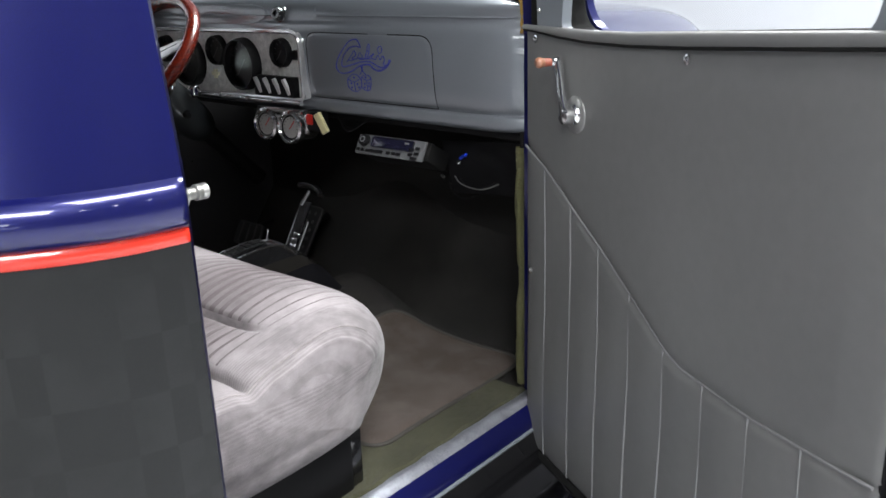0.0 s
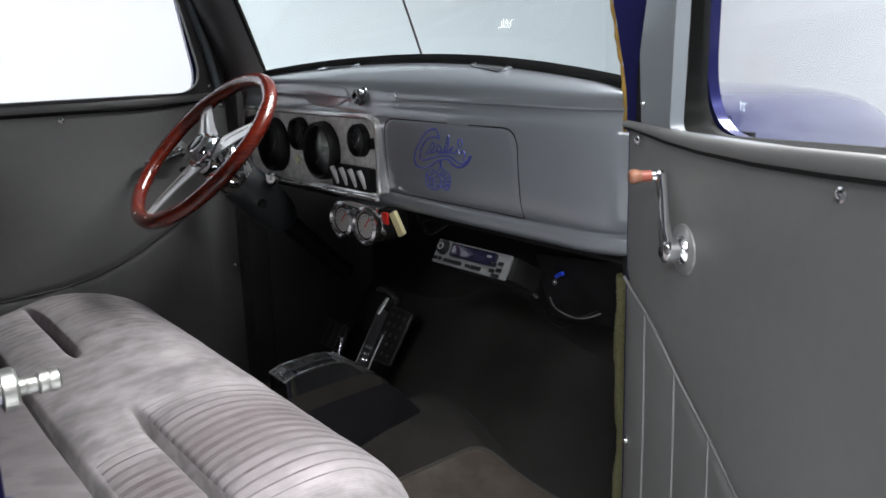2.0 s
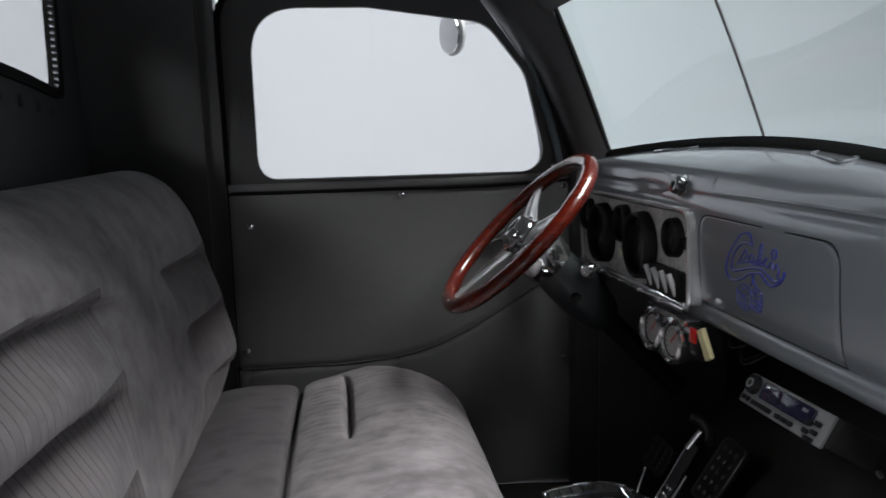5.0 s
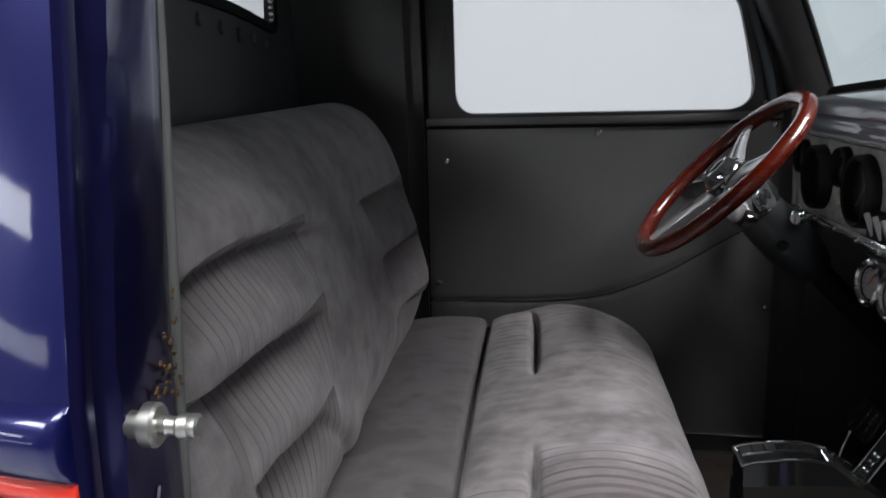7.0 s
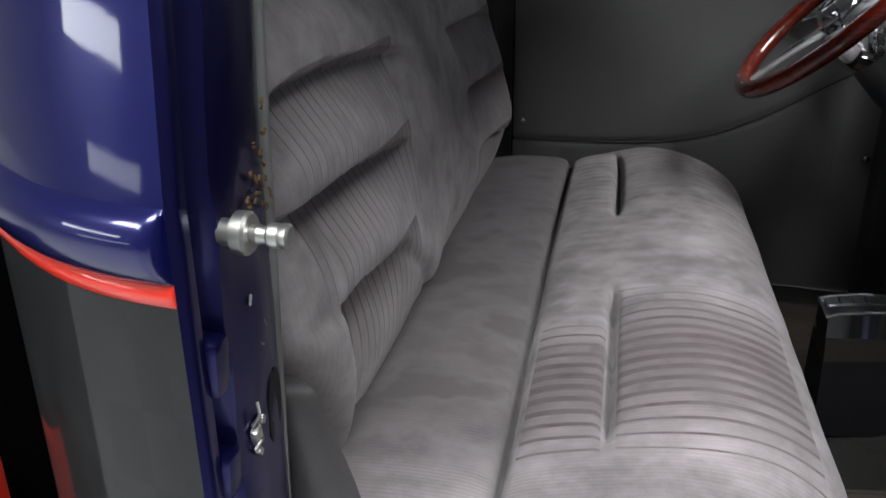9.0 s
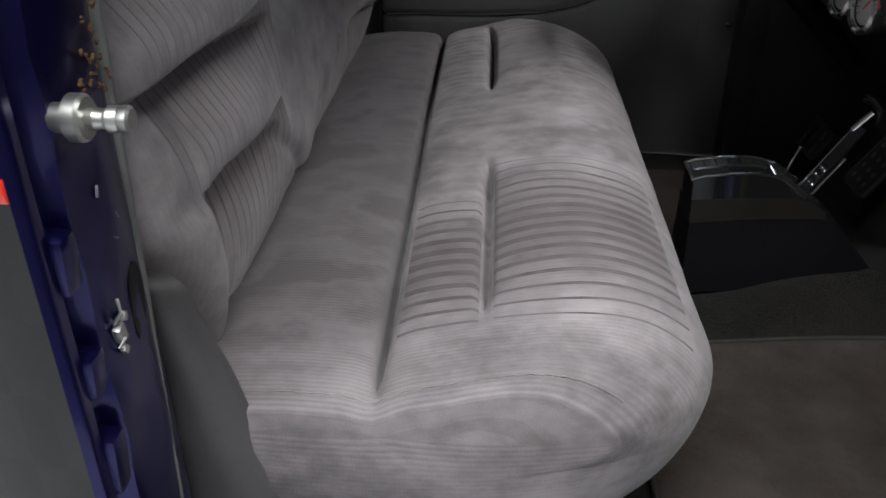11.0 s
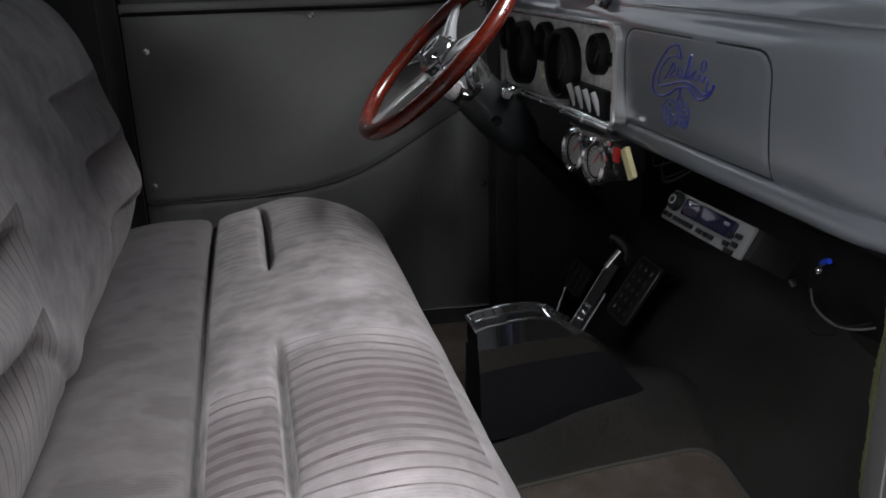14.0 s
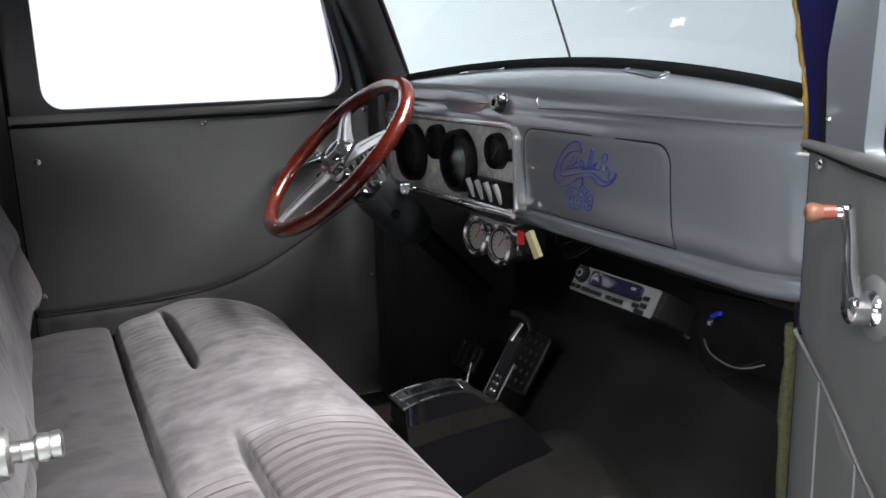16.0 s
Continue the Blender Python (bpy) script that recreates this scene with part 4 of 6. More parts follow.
def close_end(bm, ring, centre, bulge):
    """Closes an upholstered end with rings that swell a little outwards."""
    last, n = ring, len(ring)
    for f in (0.86, 0.6, 0.3):
        new_ring = []
        for v in ring:
            x, z = centre[0] + (v.co.x - centre[0]) * f, centre[1] + (v.co.z - centre[1]) * f
            new_ring.append(bm.verts.new((x, v.co.y + bulge * (1 - f * f), z)))
        for k in range(n):
            bm.faces.new((last[k], last[(k + 1) % n], new_ring[(k + 1) % n], new_ring[k]))
        last = new_ring
    tip = bm.verts.new((centre[0], ring[0].co.y + bulge, centre[1]))
    for k in range(n):
        bm.faces.new((last[k], last[(k + 1) % n], tip))




def cushion_profile(t):
    """Round the cushion's section from the rear top over the front roll to the bottom."""
    pts = [(0.31, 0.800), (0.325, 0.842), (0.36, 0.862), (0.42, 0.871), (0.48, 0.871), (0.53, 0.868), (0.58, 0.878), (0.64, 0.889), (0.70, 0.896), (0.745, 0.896), (0.785, 0.886), (0.820, 0.864), (0.842, 0.832), (0.846, 0.798), (0.832, 0.760), (0.800, 0.724), (0.765, 0.704), (0.60, 0.695), (0.31, 0.695)]
    k = t * (len(pts) - 1)
    i = min(int(k), len(pts) - 2)
    f = k - i
    p = [Vector(pts[max(0, min(len(pts) - 1, i + j))]) for j in (-1, 0, 1, 2)]
    return 0.5 * (2 * p[1] + (p[2] - p[0]) * f + (2 * p[0] - 5 * p[1] + 4 * p[2] - p[3]) * f * f + (3 * p[1] - p[0] - 3 * p[2] + p[3]) * f ** 3)


def cushion_puff(x, y):
    """Relief of the upholstery, along the surface normal."""
    d = -0.026 * bell(x - 0.524 - 0.004 * math.sin(3 * y), 0.0045) * step(y, Y0 + 0.005, Y0 + 0.09) - 0.005 * bell(x - 0.522, 0.014) + 0.004 * step(x, 0.525, 0.56)
    for a, b, depth in ((0.905, 1.285, 0.019), (1.545, 1.925, 0.022)):
        run = step(y, a - 0.02, a + 0.085) * (1 - step(y, b - 0.08, b + 0.02))
        d -= depth * run * (1.15 * bell(x - 0.619, 0.0062) + 0.30 * bell(x - 0.621, 0.024))
        d += 0.006 * run * bell(x - 0.70, 0.06)
    env = step(y, 0.885, 0.96) * (1 - step(y, 1.19, 1.27))
    front = env * step(x, 0.625, 0.66) * (1 - step(x, 0.76, 0.83))
    mid = env * step(x, 0.535, 0.55) * (1 - step(x, 0.60, 0.617))
    ph = 2 * math.pi * (y + 0.010 * math.sin((x - 0.62) * 7)) / 0.0235
    d += 0.0012 * (front + mid) * (0.5 * math.sin(ph) + 0.5 * (1 - abs(math.sin(ph / 2)) ** 0.6 * 2)) * 0.9
    env2 = step(y, 1.55, 1.62) * (1 - step(y, 1.86, 1.93)) * (step(x, 0.625, 0.66) + step(x, 0.535, 0.55) * (1 - step(x, 0.60, 0.617)))
    d += 0.0006 * env2 * math.sin(ph)
    fine = (1 - env) * step(0.96 - y, 0.0, 0.04) * step(x, 0.45, 0.6)
    d += 0.0007 * fine * math.sin(2 * math.pi * y / 0.0085)
    d += 0.003 * noise.noise(Vector((x * 6, y * 5, 0.3))) + 0.0012 * noise.noise(Vector((x * 18, y * 14, 2.3)))
    return d


NT, NY = 280, 330
bm = bmesh.new()
grid = []
R = 0.055
for j in range(NY):
    y = Y0 + (Y1 - Y0) * j / (NY - 1)
    if j < 20:
        y = Y0 + R * (1 - math.cos(math.pi / 2 * j / 20))
    elif j > NY - 21:
        y = Y1 - R * (1 - math.cos(math.pi / 2 * (NY - 1 - j) / 20))
    else:
        y = Y0 + R + (Y1 - Y0 - 2 * R) * (j - 20) / (NY - 41)
    near = min(y - Y0, Y1 - y)
    inset = R - math.sqrt(max(0, R * R - max(0, R - near) ** 2))
    corner = 0.098 * (1 - min(1, near / 0.16)) ** 2.2
    row = []
    for i in range(NT):
        t = i / (NT - 1)
        p, q = cushion_profile(t), cushion_profile(min(1, t + 0.01)) - cushion_profile(max(0, t - 0.01))
        n = Vector((-q.y, q.x)).normalized()
        top = step(n.y, -0.3, 0.5)
        off = cushion_puff(p.x, y) * top
        pull = inset * (1.0 - 0.78 * step(n.y, 0.0, 0.6))
        p = p + n * (off - pull)
        p.x -= corner * step(p.x, 0.55, 0.83)
        p.y -= 0.004 * bell(near, 0.04) * top
        row.append(bm.verts.new((p.x, y, p.y)))
    grid.append(row)
for a, b in zip(grid, grid[1:]):
    for i in range(NT - 1):
        bm.faces.new((a[i], a[i + 1], b[i + 1], b[i]))
    bm.faces.new((a[NT - 1], a[0], b[0], b[NT - 1]))
close_end(bm, grid[0], (0.58, 0.785), -0.008)
close_end(bm, grid[-1], (0.58, 0.785), 0.004)
edge_line = [tuple(v.co + Vector((0, -0.0004 + 0.0006 * math.sin(k * 1.9), 0.0004 + 0.0005 * math.sin(k * 0.8)))) for k, v in enumerate(grid[11][44:168])]
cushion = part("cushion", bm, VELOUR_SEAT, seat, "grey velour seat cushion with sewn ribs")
part("edge_seam", tube(edge_line, [0.0007 + 0.0004 * math.sin(k * 1.3) * math.sin(k * 0.37) for k in range(len(edge_line))], 6), VELOUR_SEAM, cushion, "pale stitched edge seam")
part("seat_base", rbox((0.53, 1.385, 0.640), (0.40, 1.06, 0.112), 0.01), BLACK, seat, "black seat base")
for y in (0.875, 1.90):
    part("seat_riser", rbox((0.735, y, 0.632), (0.035, 0.03, 0.112), 0.004), BLACK_GLOSS, seat, "black seat riser")


def back_profile(t):
    pts = [(0.30, 0.835), (0.342, 0.842), (0.362, 0.866), (0.377, 0.91), (0.384, 0.96), (0.380, 1.02), (0.372, 1.08), (0.360, 1.14), (0.345, 1.20), (0.325, 1.255), (0.292, 1.300), (0.245, 1.322), (0.195, 1.318), (0.160, 1.29), (0.15, 1.20), (0.15, 0.85)]
    k = t * (len(pts) - 1)
    i = min(int(k), len(pts) - 2)
    f = k - i
    p = [Vector(pts[max(0, min(len(pts) - 1, i + j))]) for j in (-1, 0, 1, 2)]
    return 0.5 * (2 * p[1] + (p[2] - p[0]) * f + (2 * p[0] - 5 * p[1] + 4 * p[2] - p[3]) * f * f + (3 * p[1] - p[0] - 3 * p[2] + p[3]) * f ** 3)


# seams between the rolls: height along y, from the near end and from the far end
NEAR_SEAMS = ([(0.80, 1.226), (1.0, 1.221), (1.17, 1.206), (1.30, 1.187)], [(0.82, 1.129), (1.00, 1.121), (1.14, 1.106), (1.22, 1.094)], [(0.88, 1.024), (0.95, 1.022), (1.085, 1.004), (1.17, 0.985)])
FAR_SEAMS = ([(1.47, 1.190), (1.6, 1.183), (1.9, 1.168)], [(1.56, 1.083), (1.66, 1.077), (1.9, 1.058)], [(1.63, 0.972), (1.75, 0.962), (1.9, 0.945)])


def back_puff(y, z):
    """Each roll hangs over the seam below it and sinks back under the seam above."""
    d = 0.0
    near = y < 1.385
    seams = [interp(y, line) for line in (NEAR_SEAMS if near else FAR_SEAMS)] + [0.845]
    ends = ((1.17, 1.31, 0.79), (1.09, 1.22, 0.80), (1.01, 1.15, 0.88)) if near else ((1.60, 1.45, 1.93), (1.68, 1.53, 1.93), (1.74, 1.60, 1.93))
    for k in range(3):
        top, low = seams[k], seams[k + 1]
        full, gone, rim = ends[k]
        run = (1 - step(y, full, gone)) * step(y, rim, rim + (0.012 if k == 2 else 0.05)) if near else step(y, gone, full) * (1 - step(y, rim - 0.10, rim))
        f = max(0.0, min(1.0, (top - z) / (top - low)))
        inside = step(top - z, -0.001, 0.008) * (1 - step(low - z, -0.008, 0.001) if k < 2 else 1.0)
        depth = (0.021, 0.024, 0.026)[k] if near else (0.020, 0.023, 0.026)[k]
        d -= run * inside * depth * (1 - f) ** 1.5
        d += run * 0.007 * bell(z - top - 0.026, 0.028)
        d += run * inside * 0.004 * math.sin(math.pi * f)
    if near:
        # the bolster at the end stands over the lowest roll
        low = 1 - step(z, seams[2] - 0.02, seams[2] + 0.004)
        edge = 0.885 - 0.05 * max(0.0, 0.93 - z)
        d -= 0.020 * low * step(y, edge - 0.004, edge + 0.008) * max(0.0, 1 - max(0.0, y - edge) / 0.10) ** 1.6
        d += 0.010 * low * bell(y - edge + 0.035, 0.035)
        # shallow vee beside the centre panel
        vee = 1.09 + (1.0 - z) * 1.38
        d -= 0.0045 * bell(y - vee, 0.016) * (1 - step(z, 0.98, 1.01))
        d += 0.006 * bell(y - vee - 0.05, 0.05) * (1 - step(z, 0.95, 1.03))
    else:
        # the far end swells out low down
        d += 0.016 * bell(y - 1.87, 0.09) * bell(z - 0.985, 0.075)
    ribs = (step(y, 0.83, 0.88) * (1 - step(y, 1.08, 1.22)) if near else step(y, 1.60, 1.70) * (1 - step(y, 1.88, 1.94))) * (1 - step(z, 1.27, 1.32))
    d += 0.0003 * ribs * math.sin(2 * math.pi * y / 0.0165)
    d += 0.004 * noise.noise(Vector((y * 5, z * 6, 7.0))) + 0.0012 * noise.noise(Vector((y * 17, z * 15, 3.0)))
    return d


bm = bmesh.new()
grid = []
B0, B1, RB = 0.802, 1.957, 0.06
NT, NY = 190, 300
for j in range(NY):
    if j < 18:
        y = B0 + RB * (1 - math.cos(math.pi / 2 * j / 18))
    elif j > NY - 19:
        y = B1 - RB * (1 - math.cos(math.pi / 2 * (NY - 1 - j) / 18))
    else:
        y = B0 + RB + (B1 - B0 - 2 * RB) * (j - 18) / (NY - 37)
    near = min(y - B0, B1 - y)
    inset = RB - math.sqrt(max(0, RB * RB - max(0, RB - near) ** 2))
    drop = 0.05 * (1 - min(1, near / 0.14)) ** 2.5
    row = []
    for i in range(NT):
        t = i / (NT - 1)
        p, q = back_profile(t), back_profile(min(1, t + 0.008)) - back_profile(max(0, t - 0.008))
        n = Vector((q.y, -q.x)).normalized()
        front = step(n.x, 0.1, 0.7)
        p = p + n * (back_puff(y, p.y) * front - inset)
        p.y -= drop * step(p.y, 1.1, 1.3)
        low = 1 - min(1.0, max(0.0, (p.y - 0.855) / 0.165))
        tuck = 0.062 * low * max(0.0, 1 - (y - B0) / 0.22) - 0.055 * (1 - step(p.y, 0.85, 0.965)) * max(0.0, 1 - (B1 - y) / 0.25)
        row.append(bm.verts.new((p.x, y + tuck, p.y)))
    grid.append(row)
for a, b in zip(grid, grid[1:]):
    for i in range(NT - 1):
        bm.faces.new((a[i], a[i + 1], b[i + 1], b[i]))
    bm.faces.new((a[NT - 1], a[0], b[0], b[NT - 1]))
close_end(bm, grid[0], (0.26, 1.06), -0.006)
close_end(bm, grid[-1], (0.26, 1.06), 0.004)
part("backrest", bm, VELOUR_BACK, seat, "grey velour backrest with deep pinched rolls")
SHIELD_EDGE = smooth_path([Vector((0.345, 0, 0.996)), Vector((0.366, 0, 0.993)), Vector((0.383, 0, 0.979)), Vector((0.393, 0, 0.945)), Vector((0.404, 0, 0.915)), Vector((0.413, 0, 0.886)), Vector((0.426, 0, 0.830)), Vector((0.443, 0, 0.776)), Vector((0.480, 0, 0.660)), Vector((0.495, 0, 0.60))], 4)


def shield_at(u, v):
    """A plastic side plate whose front edge rolls inwards."""
    p = SHIELD_EDGE[min(len(SHIELD_EDGE) - 1, int(round(v * (len(SHIELD_EDGE) - 1))))]
    roll = max(0.0, (u - 0.62) / 0.38)
    return Vector((0.30 + (p[0] - 0.30) * min(1.0, u * 1.06), 0.786 + 0.020 * roll ** 2.0, p[2] - 0.010 * (1 - u) * (1 - v)))


part("side_shield", sheet(14, len(SHIELD_EDGE), shield_at, 0.004), SHIELD, seat, "grey plastic hinge shield at the seat's end")

# ---------------------------------------------------------------- dashboard
dash = thing("dashboard", (1.2, MID, 1.09), "glossy blue-grey painted steel dashboard with glovebox", "dashboard")
DASH_PROFILE = [(1.205, 1.086), (1.165, 1.087), (1.150, 1.092), (1.1455, 1.100), (1.1455, 1.112), (1.150, 1.119), (1.1450, 1.126), (1.1400, 1.145), (1.1370, 1.175), (1.1350, 1.21), (1.1350, 1.245), (1.1370, 1.265), (1.1425, 1.277), (1.1440, 1.287), (1.1500, 1.301), (1.1620, 1.317), (1.180, 1.330), (1.205, 1.339), (1.235, 1.344), (1.275, 1.345)]
DY0, DY1 = 0.838, 1.992


def profile_at(t, pts):
    k = t * (len(pts) - 1)
    i = min(int(k), len(pts) - 2)
    f = k - i
    p = [Vector(pts[max(0, min(len(pts) - 1, i + j))]) for j in (-1, 0, 1, 2)]
    return 0.5 * (2 * p[1] + (p[2] - p[0]) * f + (2 * p[0] - 5 * p[1] + 4 * p[2] - p[3]) * f * f + (3 * p[1] - p[0] - 3 * p[2] + p[3]) * f ** 3)


def dash_bend(x, y, z):
    """The dash rounds away at its ends and falls a little towards the sides."""
    e = max(0.0, (DY0 + 0.10 - y) / 0.10, (y - DY1 + 0.06) / 0.06)
    x += 0.028 * e ** 2.4
    k = (abs(y - MID) / 0.57) ** 2
    if z > 1.28:
        w = step(z, 1.28, 1.35)
        x -= 0.045 * k * w
        z -= 0.030 * k * w
    return Vector((x, y, z))


def dash_face(y, z, d=0.0):
    """A point of the upright face, d metres proud."""
    x = interp(z, [(p[1], p[0]) for p in DASH_PROFILE[3:]])
    v = dash_bend(x, y, z)
    v.x -= d
    return v


def dash_skin(u, v):
    y = DY0 + (DY1 - DY0) * u
    p = profile_at(v, DASH_PROFILE)
    q = dash_bend(p.x, y, p.y)
    q.x += 0.0008 * noise.noise(Vector((y * 9, p.y * 12, 4)))
    return q


part("dash_panel", sheet(120, 150, dash_skin, -0.0015), DASH, dash, "glossy blue-grey dash pressing")
# glovebox door: a proud plate in a dark shut line
glove_out = rounded([(1.024, 1.1225), (1.370, 1.1225), (1.370, 1.252), (1.024, 1.252)], [0.004, 0.004, 0.030, 0.034], 8)
def grow(loop, by):
    cy, cz = sum(p[0] for p in loop) / len(loop), sum(p[1] for p in loop) / len(loop)
    return [(p[0] + by * (1 if p[0] > cy else -1), p[1] + by * (1 if p[1] > cz else -1)) for p in loop]
def fine(loop, n=10):
    out = []
    for a, b in zip(loop, loop[1:] + loop[:1]):
        steps = max(1, int(math.dist(a, b) / 0.012))
        out += [(a[0] + (b[0] - a[0]) * k / steps, a[1] + (b[1] - a[1]) * k / steps) for k in range(steps)]
    return out
def plate_on_dash(loop, d0, d1, ny=60, nz=24):
    """A rounded plate that follows the dash face."""
    ys, zs = [p[0] for p in loop], [p[1] for p in loop]
    y0, y1, z0, z1 = min(ys), max(ys), min(zs), max(zs)
    rows = []
    bm = bmesh.new()
    def span(z):
        hits = []
        for (a, za), (b, zb) in zip(loop, loop[1:] + loop[:1]):
            if (za - z) * (zb - z) <= 0 and za != zb:
                hits.append(a + (b - a) * (z - za) / (zb - za))
        return (min(hits), max(hits)) if hits else (y0, y1)
    for j in range(nz):
        z = z0 + 1e-5 + (z1 - z0 - 2e-5) * (0.5 - 0.5 * math.cos(math.pi * j / (nz - 1)))
        a, b = span(z)
        rows.append([(a + (b - a) * i / (ny - 1), z) for i in range(ny)])
    def layer(d):
        return [[bm.verts.new(dash_face(y, z, d - (0.0012 if i in (0, ny - 1) or j in (0, nz - 1) else 0) * (d > 0.001))) for i, (y, z) in enumerate(r)] for j, r in enumerate(rows)]
    g, h = layer(d1), layer(d0)
    for j in range(nz - 1):
        for i in range(ny - 1):
            bm.faces.new((g[j][i], g[j][i + 1], g[j + 1][i + 1], g[j + 1][i]))
    rim = [(0, i) for i in range(ny)] + [(j, ny - 1) for j in range(1, nz)] + [(nz - 1, i) for i in range(ny - 2, -1, -1)] + [(j, 0) for j in range(nz - 2, 0, -1)]
    for (a, b), (c, d) in zip(rim, rim[1:] + rim[:1]):
        bm.faces.new((g[a][b], g[c][d], h[c][d], h[a][b]))
    return bm
part("shut_line", tube([dash_face(y, z, 0.0006) for y, z in fine(grow(glove_out, 0.0018))], 0.0018, 6, True), BLACK, dash, "dark glovebox shut line")
glovebox = part("glovebox_door", plate_on_dash(glove_out, -0.001, 0.0030), DASH, dash, "blue-grey glovebox door with blue painted script")
# raised line above the glovebox and along the foot of the dash
part("upper_swage", tube([dash_face(y, z, 0.0014) for y, z in [(1.352, 1.306), (1.353, 1.297), (1.347, 1.290)] + [(1.34 - 0.49 * k / 30, 1.2865 + 0.001 * math.sin(k * 0.1)) for k in range(31)]], 0.0026, 6), DASH, dash)
part("foot_highlight", tube([dash_face(1.40 - 0.53 * k / 30, 1.1175, 0.0) for k in range(31)], 0.0014, 6), DASH, dash)
# painted script and dice on the glovebox, as brush strokes
def stroke(pts, r=0.0014):
    return tube([dash_face(1.205 - (y - 0.5) * 0.155, 1.139 + z * 0.104, 0.0032) for y, z in [tuple(p)[:2] for p in smooth_path([(a, b, 0) for a, b in pts], 5)]], r, 5, flat=0.9)
capital = [
    [(0.46, 0.93), (0.41, 1.0), (0.28, 0.96), (0.15, 0.80), (0.03, 0.59), (0.01, 0.43), (0.10, 0.35), (0.28, 0.40), (0.44, 0.51), (0.61, 0.55), (0.70, 0.47), (0.80, 0.45), (0.93, 0.53), (1.0, 0.65)],
    [(0.41, 0.88), (0.28, 0.84), (0.16, 0.69), (0.11, 0.53), (0.15, 0.48), (0.31, 0.53), (0.48, 0.59), (0.64, 0.60), (0.77, 0.53), (0.85, 0.51), (0.95, 0.58), (0.98, 0.66)],
    [(0.46, 0.93), (0.48, 0.86), (0.41, 0.88)],
]
letters = [
    [(0.21, 0.57), (0.31, 0.71), (0.36, 0.79), (0.39, 0.71), (0.31, 0.64), (0.41, 0.65), (0.46, 0.76), (0.51, 0.68), (0.44, 0.64), (0.54, 0.65), (0.58, 0.76)],
    [(0.56, 0.64), (0.61, 0.88), (0.64, 0.92), (0.63, 0.77), (0.59, 0.65), (0.67, 0.72), (0.72, 0.76), (0.67, 0.68), (0.74, 0.65)],
    [(0.74, 0.65), (0.79, 0.73), (0.82, 0.65), (0.87, 0.72), (0.90, 0.65), (0.87, 0.57), (0.93, 0.56)],
    [(0.79, 0.85), (0.82, 0.89), (0.86, 0.87), (0.85, 0.79), (0.80, 0.77), (0.79, 0.85)], [(0.61, 0.88), (0.60, 0.80), (0.64, 0.80)],
    [(0.24, 0.60), (0.33, 0.62), (0.44, 0.66), (0.56, 0.65), (0.66, 0.66)],
    [(0.46, 0.52), (0.475, 0.43), (0.43, 0.35)], [(0.49, 0.52), (0.485, 0.43), (0.54, 0.35)],
]
dice = [
    [(0.19, 0.25), (0.31, 0.35), (0.43, 0.28), (0.43, 0.11), (0.31, 0.01), (0.19, 0.09), (0.19, 0.25)], [(0.19, 0.25), (0.305, 0.20), (0.43, 0.28)], [(0.305, 0.20), (0.31, 0.01)],
    [(0.46, 0.32), (0.56, 0.35), (0.62, 0.29), (0.60, 0.13), (0.54, 0.05), (0.44, 0.11), (0.46, 0.32)], [(0.46, 0.30), (0.54, 0.25), (0.62, 0.29)], [(0.54, 0.25), (0.54, 0.05)],
]
for width, group in ((0.0017, capital), (0.0012, letters), (0.0010, dice)):
    for s in group:
        part("painted_stroke", stroke(s, width), BLUE_LINE, glovebox)
for y, z in ((0.25, 0.17), (0.25, 0.09), (0.36, 0.16), (0.38, 0.10), (0.31, 0.285), (0.50, 0.18), (0.58, 0.2), (0.57, 0.14), (0.53, 0.305), (0.49, 0.11)):
    part("painted_dot", lathe([(0, 0.0014), (0.0018, 0.0012), (0.0024, 0)], dash_face(1.205 - (y - 0.5) * 0.155, 1.139 + z * 0.104, 0.0028), (-1, 0, 0), 10), BLUE_LINE, glovebox)
# defroster vents on top
for yc in (1.172, 1.648):
    def vent(dy, dx, up, yc=yc):
        """A place on the dash top: along and across the nozzle, and above it."""
        x = 1.221 + dx + 0.19 * dy * (1 if yc < MID else -1)
        return dash_bend(x, yc + dy, interp(x, [(1.180, 1.330), (1.205, 1.339), (1.235, 1.344), (1.275, 1.345)])) + Vector((0, 0, up))
    capsule = fine(rounded([(-0.054, -0.014), (0.054, -0.014), (0.054, 0.014), (-0.054, 0.014)], 0.013, 6))
    nozzle = part("defroster_vent", slab(capsule, [], lambda a, b, d, vent=vent: vent(a, b, d), -0.004, 0.0030), DASH, dash, "raised blue-grey defroster nozzle")
    part("vent_rim", tube([vent(a, b, 0.0030) for a, b in capsule], 0.0022, 6, True), DASH, nozzle)
    part("vent_slot", slab(rounded([(-0.046, -0.0085), (0.046, -0.0085), (0.046, 0.0085), (-0.046, 0.0085)], 0.008, 5), [], lambda a, b, d, vent=vent: vent(a, b, d), 0.001, 0.0036), TRIM_DARK, nozzle, "dark vent slot")
